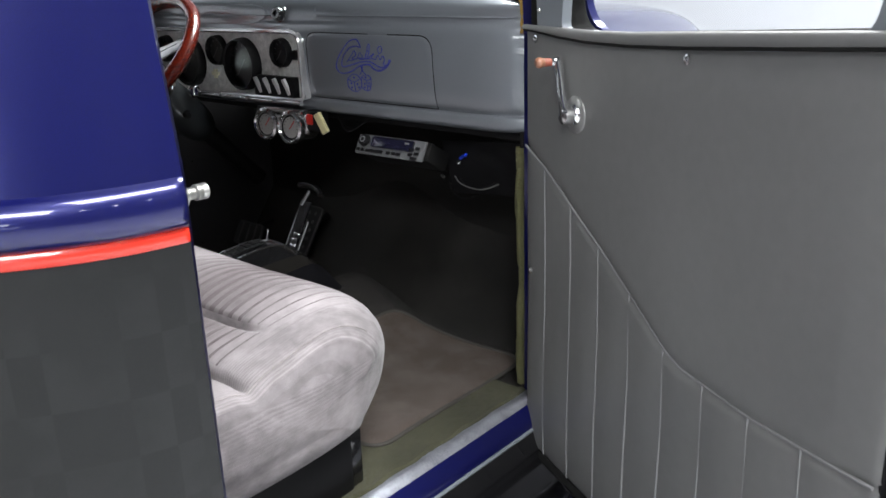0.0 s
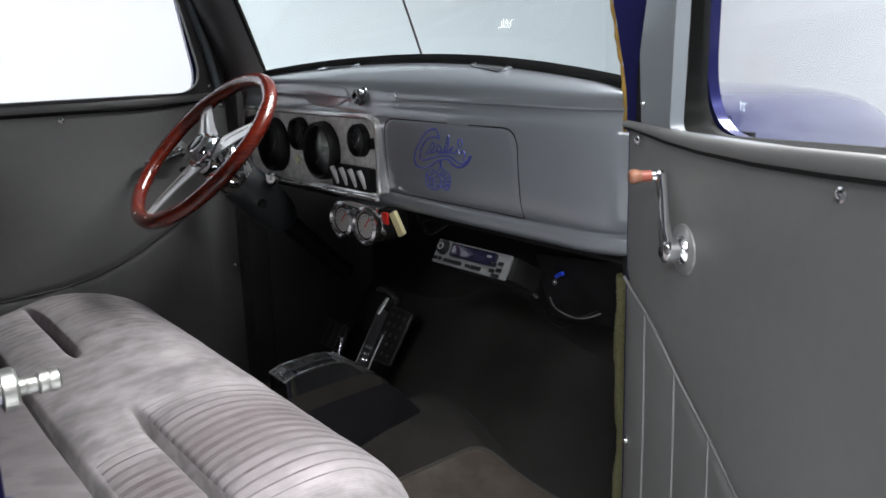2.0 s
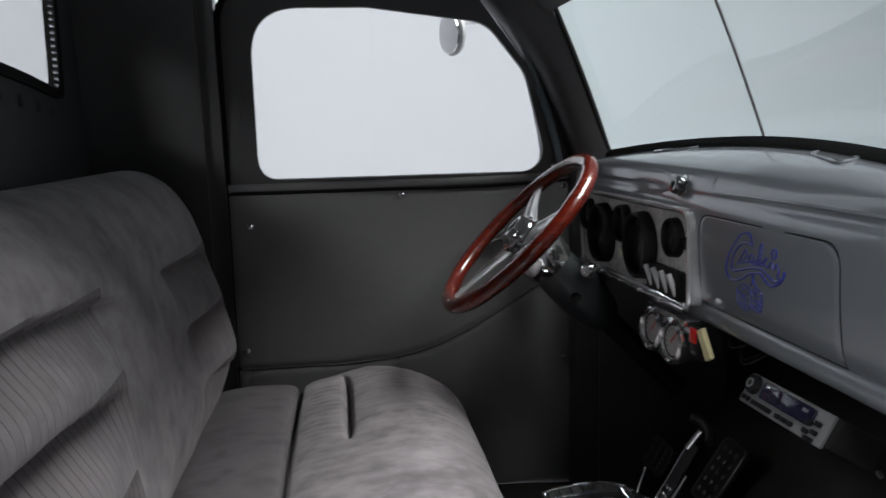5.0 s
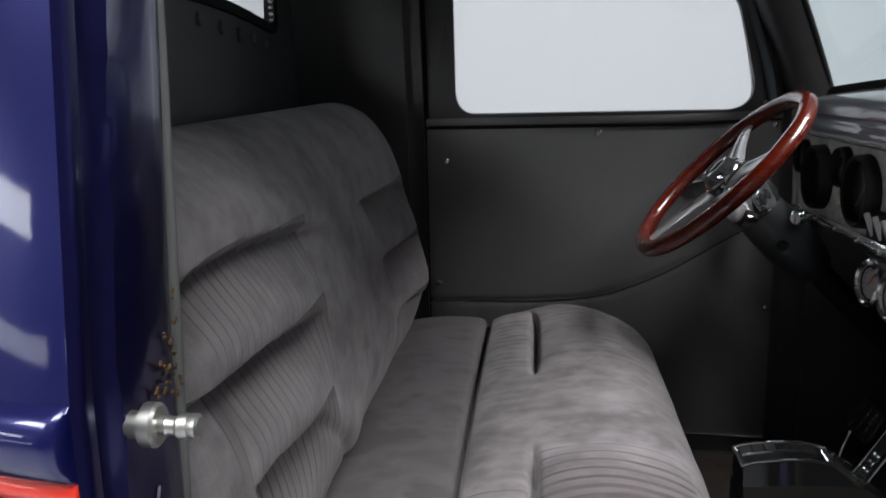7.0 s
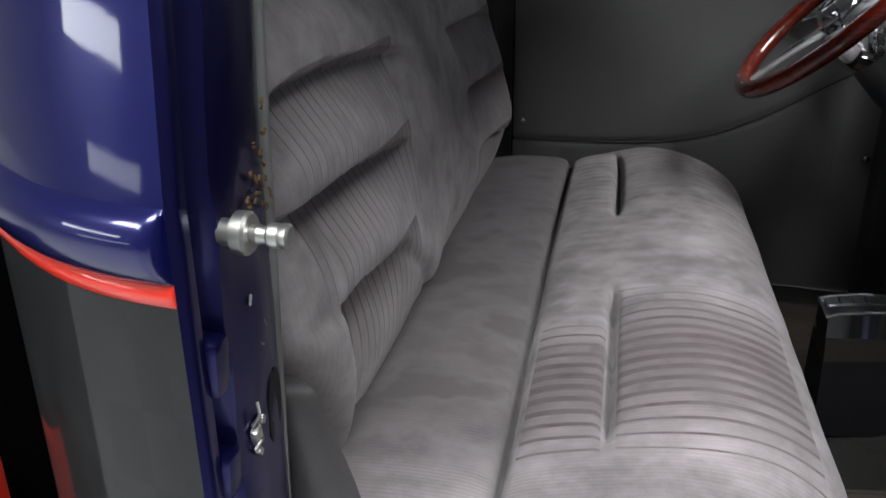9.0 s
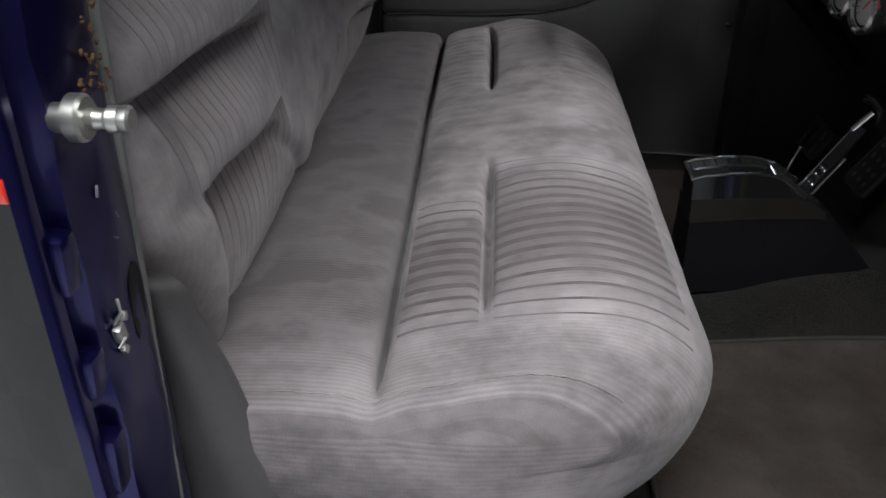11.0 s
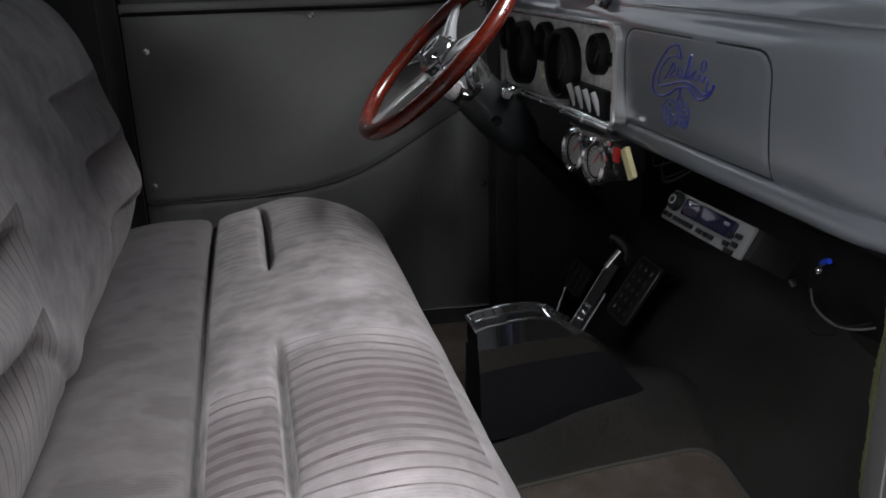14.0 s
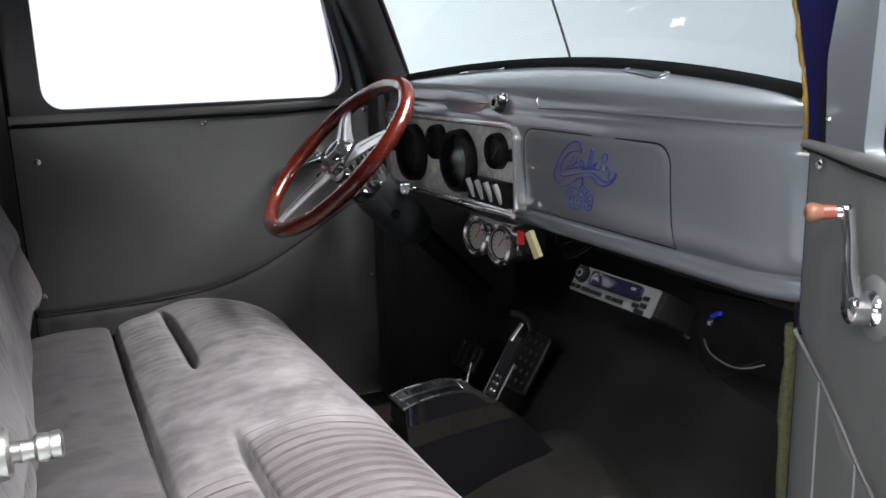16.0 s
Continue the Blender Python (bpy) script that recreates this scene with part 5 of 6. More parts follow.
# choke knob and the dark ashtray recess
knob = part("dash_knob", lathe([(0, 0.012), (0.006, 0.012), (0.0065, 0.018), (0.012, 0.018), (0.0145, 0.014), (0.0145, 0.004), (0.017, 0.003), (0.018, 0.0)], dash_face(1.459, 1.2865, -0.002), (-1, 0, 0.25), 24), BLACK_GLOSS, dash, "small black dash socket")
part("chrome_ring", lathe([(0.015, 0.004), (0.0185, 0.003), (0.0195, 0.0)], dash_face(1.459, 1.2865, -0.002), (-1, 0, 0.25), 24), CHROME, knob)
def lens_outline(y0, y1, z0, z1, n=36):
    return [((y0 + y1) / 2 + (y1 - y0) / 2 * math.cos(2 * math.pi * k / n), (z0 + z1) / 2 + (z1 - z0) / 2 * math.sin(2 * math.pi * k / n)) for k in range(n)]


part("ashtray", plate_on_dash(lens_outline(1.500, 1.680, 1.266, 1.310), -0.001, 0.0030, 30, 12), DASH, dash, "lens-shaped ashtray front")
part("ashtray_line", tube([dash_face(1.480 + 0.49 * k / 24, 1.2865, 0.0022) for k in range(25)], 0.0016, 6), DASH, dash, "fine pressed line along the dash")

# ---------------------------------------------------------------- instrument cluster
cluster = thing("instrument_cluster", (1.13, 1.69, 1.11), "chrome-framed gauge cluster set in the dashboard", "gauge cluster")
CX = 1.131


def face(y, z, d):
    return Vector((CX - d, y, z))


outer = rounded([(1.379, 1.112), (1.930, 1.102), (1.945, 1.254), (1.381, 1.258)], [0.012, 0.012, 0.03, 0.032], 7)
inner = rounded([(1.385, 1.118), (1.924, 1.108), (1.938, 1.248), (1.387, 1.252)], [0.010, 0.010, 0.025, 0.027], 7)
BEZEL = plain("bright_bezel_plating", (0.80, 0.80, 0.81), 0.16, 0.72, 90, 0.12, 0.05)
part("bezel", slab(outer, [inner], face, -0.012, 0.0065), BEZEL, cluster, "chrome bezel")
part("bezel_roll", tube([face(y, z, 0.0065) for y, z in fine([((a[0] + b[0]) / 2, (a[1] + b[1]) / 2) for a, b in zip(outer, inner)])], 0.0048, 8, True), BEZEL, cluster, "rolled chrome edge of the bezel")
part("faceplate", slab(inner, [], face, -0.010, 0.000), ALU, cluster, "brushed aluminium faceplate")
for y, z, r, tall in ((1.582, 1.181, 0.056, 0.020), (1.793, 1.178, 0.056, 0.020), (1.446, 1.210, 0.030, 0.012), (1.677, 1.208, 0.033, 0.014), (1.401, 1.207, 0.010, 0.008), (1.890, 1.205, 0.031, 0.014)):
    g = part("gauge", lathe([(r * 0.86, 0.004), (r * 0.88, tall), (r * 0.95, tall + 0.003), (r, tall), (r * 1.04, 0.0)], face(y, z, 0), (-1, 0, 0), 36), BLACK, cluster, "deep black gauge hood")
    part("dial", lathe([(0, 0.005), (r * 0.87, 0.005), (r * 0.87, 0.0)], face(y, z, 0), (-1, 0, 0), 32), DIAL_DARK, g, "dark dial")
    if r > 0.02:
        part("needle", rbox(tuple(face(y + r * 0.15, z - r * 0.15, 0.0075)), (0.0012, 0.0022, r * 0.9), 0.0005, pose(0, 0, 0, 40, 0, 0), 1), WIRE_PALE, g)
        for k in range(9):
            a = math.radians(-130 + 32.5 * k)
            part("tick", rbox(tuple(face(y + r * 0.72 * math.sin(a), z + r * 0.72 * math.cos(a), 0.0056)), (0.0008, 0.0014, r * 0.13), 0, pose(0, 0, 0, -math.degrees(a), 0, 0)), SILVER_PLASTIC, g)
# gilt cross-shaped badge drawn as a plain shape
part("badge", slab([(y - 0.027, z) for y, z in [(1.738, 1.150), (1.738, 1.158), (1.730, 1.158), (1.730, 1.164), (1.720, 1.164), (1.720, 1.158), (1.711, 1.158), (1.713, 1.150), (1.720, 1.150), (1.720, 1.144), (1.730, 1.144), (1.730, 1.150)]], [], face, 0.0, 0.005), plain("dull_gilt", (0.80, 0.76, 0.58), 0.3, 0.2, 60, 0.3, 0.1), cluster, "dull gilt badge")
sw = part("switch_block", rbox(tuple(face(1.472, 1.139, 0.006)), (0.014, 0.140, 0.044), 0.003), BLACK, cluster, "black switch block")
for k in range(4):
    part("rocker", rbox(tuple(face(1.523 - 0.0325 * k, 1.140, 0.015)), (0.007, 0.0095, 0.036), 0.0015, pose(0, 0, 0, -14, -16, 0)), WHITE_PLASTIC, sw, "white rocker switch")
part("lower_rail", tube([(CX - 0.012, 1.384 + 0.545 * k / 20, 1.108 - 0.006 * k / 20 + 0.001 * math.sin(k)) for k in range(21)], 0.0052, 10), CHROME, cluster, "pitted chrome lower rail")
for y in (1.47, 1.56, 1.66, 1.76):
    part("bezel_bolt", lathe([(0, 0.006), (0.004, 0.005), (0.005, 0)], (CX - 0.018, y, 1.109), (-1, 0, 0), 12), CHROME, cluster)

# ---------------------------------------------------------------- steering wheel and column
wheel = thing("steering_wheel", (0.947, 1.756, 1.189), "mahogany-rimmed steering wheel with polished spokes on painted column", "steering wheel")
WC, WN = Vector((0.947, 1.756, 1.189)), Vector((-0.7046, 0, 0.7096)).normalized()
WU, WV = Vector((0, 1, 0)), WN.cross(Vector((0, 1, 0))).normalized()
if WV.z < 0:
    WV = -WV
RW = 0.1825


def on_wheel(a, r, h=0.0):
    return WC + WU * (r * math.sin(a)) + WV * (r * math.cos(a)) + WN * h


def rim_mesh():
    bm = bmesh.new()
    n, m = 120, 18
    rings = []
    for i in range(n):
        a = 2 * math.pi * i / n
        row = []
        for k in range(m):
            b = 2 * math.pi * k / m
            thick = 0.0155 + 0.0006 * math.cos(12 * a) * (math.cos(b) < 0)
            row.append(bm.verts.new(on_wheel(a, RW + thick * math.cos(b), thick * 0.95 * math.sin(b))))
        rings.append(row)
    for i in range(n):
        for k in range(m):
            bm.faces.new((rings[i][k], rings[(i + 1) % n][k], rings[(i + 1) % n][(k + 1) % m], rings[i][(k + 1) % m]))
    return bm


rim = part("rim", rim_mesh(), WOOD, wheel, "polished red mahogany rim")
for k in range(18):
    a = 2 * math.pi * (k + 0.5) / 18
    part("rivet", lathe([(0, 0.0006), (0.0020, 0.0004), (0.0024, -0.001)], on_wheel(a, RW, 0.0142), WN, 10), SPOKE, rim)
for a in (math.radians(54), math.radians(177), math.radians(-64)):
    def spoke(u, v, a=a):
        r = 0.036 + (RW - 0.010 - 0.036) * u
        wide = 0.0245 - 0.0095 * u + 0.006 * (1 - u) ** 3
        c = on_wheel(a, r, -0.010 * (1 - u) ** 2 - 0.001)
        tang = WU * math.cos(a) - WV * math.sin(a)
        return c + tang * wide * (2 * v - 1) + WN * (0.003 * (1 - abs(2 * v - 1) ** 2) - 0.0022 * bell(v - 0.5, 0.12) * step(u, 0.1, 0.2) * (1 - step(u, 0.8, 0.95)))
    sp = part("spoke", sheet(20, 13, spoke, 0.0035), SPOKE, wheel, "polished slotted spoke")
    def slot(u, v, a=a):
        q = spoke(0.22 + 0.58 * u, 0.5 + 0.04 * (2 * v - 1))
        return q + WN * 0.0022
    part("slot", sheet(10, 4, slot, 0.0006), BLACK, sp, "dark lengthwise slot")
hub_ob = part("hub", lathe([(0.052, -0.055), (0.050, -0.040), (0.047, -0.034), (0.049, -0.028), (0.049, -0.016), (0.044, -0.012), (0.040, -0.006), (0.034, -0.004), (0.030, -0.004)], WC, WN, 40), CHROME, wheel, "chrome hub adapter")
part("horn_button", lathe([(0, 0.0215), (0.012, 0.0210), (0.020, 0.0190), (0.0215, 0.0175), (0.0215, 0.010)], WC, WN, 32), BLACK_GLOSS, wheel, "black horn button")
part("horn_ring", lathe([(0.0212, 0.0150), (0.0225, 0.0188), (0.0265, 0.0175), (0.0300, 0.0115), (0.0340, 0.0030), (0.0375, -0.0010), (0.0380, -0.0080)], WC, WN, 8), CHROME, wheel, "faceted chrome horn ring")
for k in range(6):
    a = math.radians(60 * k + 20)
    part("hub_bolt", lathe([(0, 0.003), (0.003, 0.003), (0.0035, -0.001)], on_wheel(a, 0.040, -0.004), WN, 8), CHROME, hub_ob)
col = [WC - WN * d for d in (0.05, 0.085, 0.12, 0.16, 0.24, 0.36, 0.46)]
part("column_collar", lathe([(0.046, -0.095), (0.050, -0.085), (0.052, -0.062), (0.050, -0.052)], WC, WN, 36), CHROME, wheel, "chrome column collar")
# the column's lower length is coloured black in place of the shadow there
part("lower_column", tube([WC - WN * 0.18, WC - WN * 0.45], 0.022, 20), BLACK, wheel, "lower column, blackened to stand for shadow")
part("column_shroud", lathe([(0.036, -0.080), (0.042, -0.084), (0.044, -0.10), (0.046, -0.13), (0.047, -0.165), (0.0455, -0.195), (0.041, -0.225), (0.031, -0.245), (0.022, -0.252), (0.0, -0.254)], WC, WN, 40), TRIM_DARK, wheel, "blue-grey painted steering column")
part("column_knob", lathe([(0, 0.012), (0.007, 0.011), (0.008, 0.003), (0.010, 0.0)], WC - WN * 0.155 + Vector((-0.010, -0.0455, -0.010)), (-0.25, -1, -0.2), 16), BLACK, wheel)
lock = part("ignition_lock", lathe([(0, 0.016), (0.009, 0.016), (0.0115, 0.013), (0.0115, 0.006), (0.014, 0.004), (0.014, -0.004), (0.010, -0.010), (0.008, -0.034)], (1.067, 1.701, 1.120), (-0.55, -0.8, 0.05), 24), CHROME, wheel, "chrome ignition lock on the column")
part("key_wing", rbox((1.058, 1.688, 1.121), (0.003, 0.012, 0.020), 0.0012, pose(0, 0, 0, 20, 0, -35)), CHROME, lock, "small chrome key wing")
lever = part("column_lever", tube(smooth_path([WC - WN * 0.07 + WU * 0.04, WC - WN * 0.06 + WU * 0.10 - WV * 0.012, WC - WN * 0.055 + WU * 0.165 - WV * 0.03], 5), 0.0035, 8), CHROME, wheel, "thin column lever")
part("lever_tip", lathe([(0, 0.012), (0.006, 0.010), (0.007, 0.0), (0.005, -0.010)], WC - WN * 0.055 + WU * 0.165 - WV * 0.03, (0, 1, -0.2), 14), BLACK, lever)

# ---------------------------------------------------------------- gauge pod under the dash
pod = thing("gauge_pod", (1.13, 1.465, 1.01), "two chrome-rimmed gauges on a chrome bracket below the dash", "gauge")
part("bracket", join(rbox((1.134, 1.465, 1.088), (0.030, 0.150, 0.010), 0.002), rbox((1.140, 1.465, 1.062), (0.004, 0.150, 0.050), 0.0015)), CHROME, pod, "chrome bracket")
for y in (1.512, 1.428):
    at, nn = (1.137, y, 1.052), (-1, -0.10, 0.06)
    cup = part("gauge_cup", lathe([(0.0275, 0.018), (0.028, 0.024), (0.031, 0.027), (0.036, 0.024), (0.0375, 0.016), (0.0345, 0.008), (0.033, 0.0), (0.033, -0.035), (0.0, -0.036)], at, nn, 40), CHROME, pod, "chrome gauge rim")
    part("dial", lathe([(0, 0.0185), (0.0255, 0.0185), (0.0275, 0.0205), (0.028, 0.016)], at, nn, 32), DIAL, cup, "pale dial")
    part("dial_ring", lathe([(0.0232, 0.0192), (0.0275, 0.0200), (0.0278, 0.017)], at, nn, 32), BLACK, cup, "black ring round the dial")
    ax = axes(nn)
    for k in range(11):
        a = math.radians(-125 + 25 * k)
        part("tick", rbox(tuple(Vector(at) + ax @ Vector((0.0195 * math.sin(a), 0.0195 * math.cos(a), 0.019))), (0.0011, 0.0045, 0.0006), 0, ax @ pose(0, 0, 0, 0, 0, -math.degrees(a))), BLACK, cup)
    part("needle", rbox(tuple(Vector(at) + ax @ Vector((0.005, 0.006, 0.0205))), (0.0025, 0.024, 0.001), 0.0004, ax @ pose(0, 0, 0, 0, 0, -40), 1), RED_PLASTIC, cup, "red needle")
    gl = part("lens", lathe([(0, 0.0245), (0.0275, 0.0235)], at, nn, 32), GLASS_DIAL, cup)
    gl.visible_shadow = False
rocker = thing("toggle_switch", (1.14, 1.365, 1.05), "red rocker switch with a pale yellow tag", "switch")
part("switch_body", rbox((1.146, 1.368, 1.070), (0.035, 0.034, 0.040), 0.003), BLACK, rocker, "black switch body")
part("red_rocker", rbox((1.1275, 1.372, 1.074), (0.006, 0.018, 0.022), 0.002), RED_PLASTIC, rocker, "red rocker")
part("tag", rbox((1.132, 1.340, 1.068), (0.008, 0.020, 0.046), 0.002, pose(0, 0, 0, -26, -8, 0)), YELLOW_TAG, rocker, "pale yellow tag")

# ---------------------------------------------------------------- radio
radio = thing("car_radio", (1.18, 1.185, 1.0), "silver-faced car radio in a black case under the dash", "radio")
RM = Matrix.Translation((1.156, 1.1640, 1.0310)) @ pose(0, 0, 0, 0, 30, 2) @ Matrix.Diagonal((1.0, 1.04, 1.0, 1.0))


def radio_box(c, s, bevel=0.002, extra=None):
    bm = rbox((0, 0, 0), s, bevel, extra)
    bmesh.ops.transform(bm, matrix=RM @ Matrix.Translation(c), verts=bm.verts)
    return bm


part("case", radio_box((0.035, -0.006, 0.002), (0.064, 0.180, 0.038), 0.003), RUBBER, radio, "black radio case")
fp = part("faceplate", radio_box((0.001, 0, 0), (0.006, 0.174, 0.042), 0.0028), SILVER_PLASTIC, radio, "silver faceplate")
part("display", radio_box((-0.0058, -0.008, 0.006), (0.003, 0.106, 0.022), 0.004), SCREEN, fp, "dark display")
bm = lathe([(0, 0.008), (0.009, 0.008), (0.012, 0.006), (0.0135, 0.0)], (0, 0, 0), (-1, 0, 0), 24)
bmesh.ops.transform(bm, matrix=RM @ Matrix.Translation((-0.005, 0.066, 0.007)), verts=bm.verts)
part("volume_knob", bm, BLACK, fp, "black volume knob")
bm = lathe([(0.0040, 0.0088), (0.0062, 0.0092), (0.0066, 0.0080)], (0, 0, 0), (-1, 0, 0), 24)
bmesh.ops.transform(bm, matrix=RM @ Matrix.Translation((-0.005, 0.066, 0.007)), verts=bm.verts)
part("knob_ring", bm, SILVER_PLASTIC, fp, "silver ring on the volume knob")
for y, z, w in [(0.080, -0.013, 0.008), (0.068, -0.013, 0.008), (0.035, -0.0135, 0.044), (-0.004, -0.0135, 0.010), (-0.018, -0.0135, 0.010), (-0.031, -0.0135, 0.010), (-0.062, 0.0, 0.011), (-0.077, 0.003, 0.011), (-0.062, -0.011, 0.011), (-0.077, -0.008, 0.011), (-0.073, -0.018, 0.016)]:
    part("button", radio_box((-0.0062, y * 0.95, z), (0.003, w, 0.0065), 0.0012), BLACK, fp)
part("display_bar", radio_box((-0.0076, -0.045, 0.010), (0.0008, 0.010, 0.004), 0), SILVER_PLASTIC, fp)

# ---------------------------------------------------------------- black under-dash cover and wires
cover = thing("underdash_cover", (1.25, 0.98, 0.95), "black sheet cover under the dash with loose wires", "cover")
part("cover_sheet", sheet(16, 20, lambda u, v: Vector((1.245 + 0.035 * u + 0.004 * noise.noise(Vector((u * 4, v * 5, 2))), 0.865 + 0.235 * v, 1.058 - 0.115 * u - 0.02 * v)), 0.004), BLACK, cover, "black cover sheet")
part("cover_shelf", rbox((1.30, 1.40, 1.075), (0.22, 1.08, 0.012), 0.003), BLACK, cover, "black shelf beneath the dash")
screw((1.262, 1.083, 0.986), (-1, 0, 0.3), cover, 0.005)
part("blue_connector", tube([(1.246, 1.056, 1.005), (1.240, 1.043, 1.013), (1.238, 1.034, 1.016)], 0.0034, 8), plain("blue_plastic", (0.02, 0.06, 0.6), 0.35, 0, 40, 0.1, 0.05), cover, "blue wire connector")
screw((1.247, 1.062, 0.995), (-1, 0, 0.4), cover, 0.0035)
for k, (pts, r, mt) in enumerate([
    ([(1.25, 1.075, 0.965), (1.238, 1.05, 0.955), (1.232, 1.01, 0.951), (1.240, 0.985, 0.953), (1.252, 0.965, 0.962)], 0.0015, WIRE_PALE),
    ([(1.25, 1.06, 0.962), (1.236, 1.03, 0.950), (1.234, 0.99, 0.955), (1.25, 0.97, 0.966)], 0.0012, BLACK),
    ([(1.25, 1.09, 0.955), (1.24, 1.075, 0.935), (1.235, 1.04, 0.925), (1.24, 1.01, 0.935)], 0.0012, BLACK),
    ([(1.18, 1.33, 1.08), (1.165, 1.30, 1.06), (1.16, 1.27, 1.064), (1.18, 1.24, 1.085)], 0.0009, BLACK),
    ([(1.19, 1.35, 1.075), (1.17, 1.31, 1.052), (1.165, 1.275, 1.056), (1.19, 1.25, 1.08)], 0.0018, BLACK),
    ([(1.16, 1.32, 1.088), (1.15, 1.30, 1.075), (1.15, 1.28, 1.078), (1.165, 1.26, 1.09)], 0.0011, BLACK)]):
    part("wire", tube(smooth_path(pts, 8), r, 7), mt, cover, "loose wire")
part("wire_clip", rbox((1.246, 1.105, 0.962), (0.006, 0.010, 0.005), 0.002, pose(0, 0, 0, 30, 0, 0)), WIRE_PALE, cover, "pale wire clip")

# ---------------------------------------------------------------- shifter console
console = thing("shifter_console", (1.02, 1.42, 0.58), "black and chrome floor shifter console on the tunnel", "gear shifter")


def loft(sections):
    """A closed body from sections (x, y0, y1, z0, z1, chamfer)."""
    bm = bmesh.new()
    rings = []
    for x, y0, y1, z0, z1, c in sections:
        rings.append([bm.verts.new(p) for p in ((x, y0 - 0.010, z0), (x, y0, z1 - c), (x, y0 + c * 0.6, z1), (x, y1 - c * 0.6, z1), (x, y1, z1 - c), (x, y1 + 0.010, z0))])
    for a, b in zip(rings, rings[1:]):
        for k in range(6):
            bm.faces.new((a[k], a[(k + 1) % 6], b[(k + 1) % 6], b[k]))
    bm.faces.new(rings[0])
    bm.faces.new(rings[-1])
    return bm


def shell(rows):
    """A closed body whose sections (x, points in y and z) share their count."""
    bm = bmesh.new()
    rings = [[bm.verts.new((x, y, z)) for y, z in pts] for x, pts in rows]
    n = len(rings[0])
    for a, b in zip(rings, rings[1:]):
        for k in range(n):
            bm.faces.new((a[k], a[(k + 1) % n], b[(k + 1) % n], b[k]))
    bm.faces.new(rings[0])
    bm.faces.new(rings[-1])
    return bm


# heights along the console: crown, foot of the polished side, foot of the satin band, floor
CROWN = [(0.905, 0.797), (0.926, 0.799), (0.94, 0.804), (0.98, 0.809), (1.03, 0.810), (1.055, 0.802), (1.10, 0.774), (1.135, 0.749), (1.175, 0.712), (1.207, 0.675), (1.226, 0.646)]
SIDE = [(0.905, 0.766), (1.0, 0.772), (1.07, 0.774), (1.10, 0.770), (1.135, 0.747), (1.226, 0.645)]
BAND = [(0.905, 0.730), (1.0, 0.741), (1.126, 0.746), (1.15, 0.733), (1.226, 0.643)]
FOOT = [(0.90, 0.612), (1.226, 0.638)]
XS = [0.926, 0.931, 0.940, 0.96, 0.99, 1.02, 1.04, 1.055, 1.078, 1.10, 1.118, 1.135, 1.155, 1.175, 1.192, 1.207, 1.218, 1.226]
NEARY, FARY = 1.414, 1.476


def console_rows(a, b, out0, out1, last=1.3):
    """Upright strip of the console between two height lines, on both sides, as one closed body."""
    rows = []
    for x in XS:
        if x <= last:
            za, zb = interp(x, a), interp(x, b)
            za = max(za, zb + 0.0015)
            rows.append((x, [(NEARY - out1, zb), (NEARY - out0, za), (FARY + out0, za), (FARY + out1, zb)]))
    return rows


part("base_trim", shell(console_rows(BAND, FOOT, 0.012, 0.024)), plain("black_vinyl_base", (0.010, 0.010, 0.0125), 0.42, 0, 60, 0.2, 0.2), console, "black base trim")
part("trim_strip", shell(console_rows(SIDE, BAND, 0.005, 0.0135, 1.18)), plain("satin_strip", (0.060, 0.056, 0.052), 0.24, 0.6, 60, 0.15, 0.05), console, "satin grey trim strip")
part("housing", shell(console_rows(CROWN, SIDE, 0.0, 0.004, 1.14)), plain("black_chrome", (0.34, 0.345, 0.37), 0.05, 0.95, 20, 0.1, 0.01), console, "polished black shifter housing")
for y in (NEARY, FARY):
    part("chrome_edge", tube([(x, y, interp(x, CROWN) + 0.0012) for x in XS if x <= 1.11], 0.0026, 8), CHROME, console, "chrome edge strip")
part("top_strip", shell([(x, [(1.446, interp(x, CROWN) - 0.002), (1.446, interp(x, CROWN) + 0.0022), (1.470, interp(x, CROWN) + 0.0022), (1.470, interp(x, CROWN) - 0.002)]) for x in XS if 0.93 < x < 1.05]), CHROME, console, "chrome strip along the top")
for k in range(5):
    part("notch", rbox((0.948 + 0.018 * k, 1.458, interp(0.948 + 0.018 * k, CROWN) + 0.0022), (0.0022, 0.020, 0.0016), 0.0004, seg=1), BLACK, console)
part("rear_chrome", rbox((0.925, (NEARY + FARY) / 2, 0.799), (0.006, FARY - NEARY + 0.004, 0.006), 0.002), CHROME, console)
part("gate_plate", loft([(1.056, 1.420, 1.470, 0.80, 0.8095, 0.001), (1.10, 1.420, 1.470, 0.765, 0.7775, 0.001), (1.118, 1.420, 1.470, 0.75, 0.7645, 0.001)]), CHROME, console, "chrome gate plate")
S0, S1 = Vector((1.103, 1.445, 0.772)), Vector((1.166, 1.449, 0.872))
sd = (S1 - S0).normalized()
lv = part("lever", rbox(tuple((S0 + S1) / 2 + Vector((0.002, 0.004, 0))), (0.004, 0.030, (S1 - S0).length), 0.0015, axes(sd, (0, 1, 0))), plain("dark_lever_steel", (0.05, 0.05, 0.055), 0.25, 0.7, 60, 0.2, 0.05), console, "flat dark steel shift lever with holes")
turned = axes(sd, (0, 1, 0))
face_x = -1.0 if (turned @ Vector((1, 0, 0))).x > 0 else 1.0
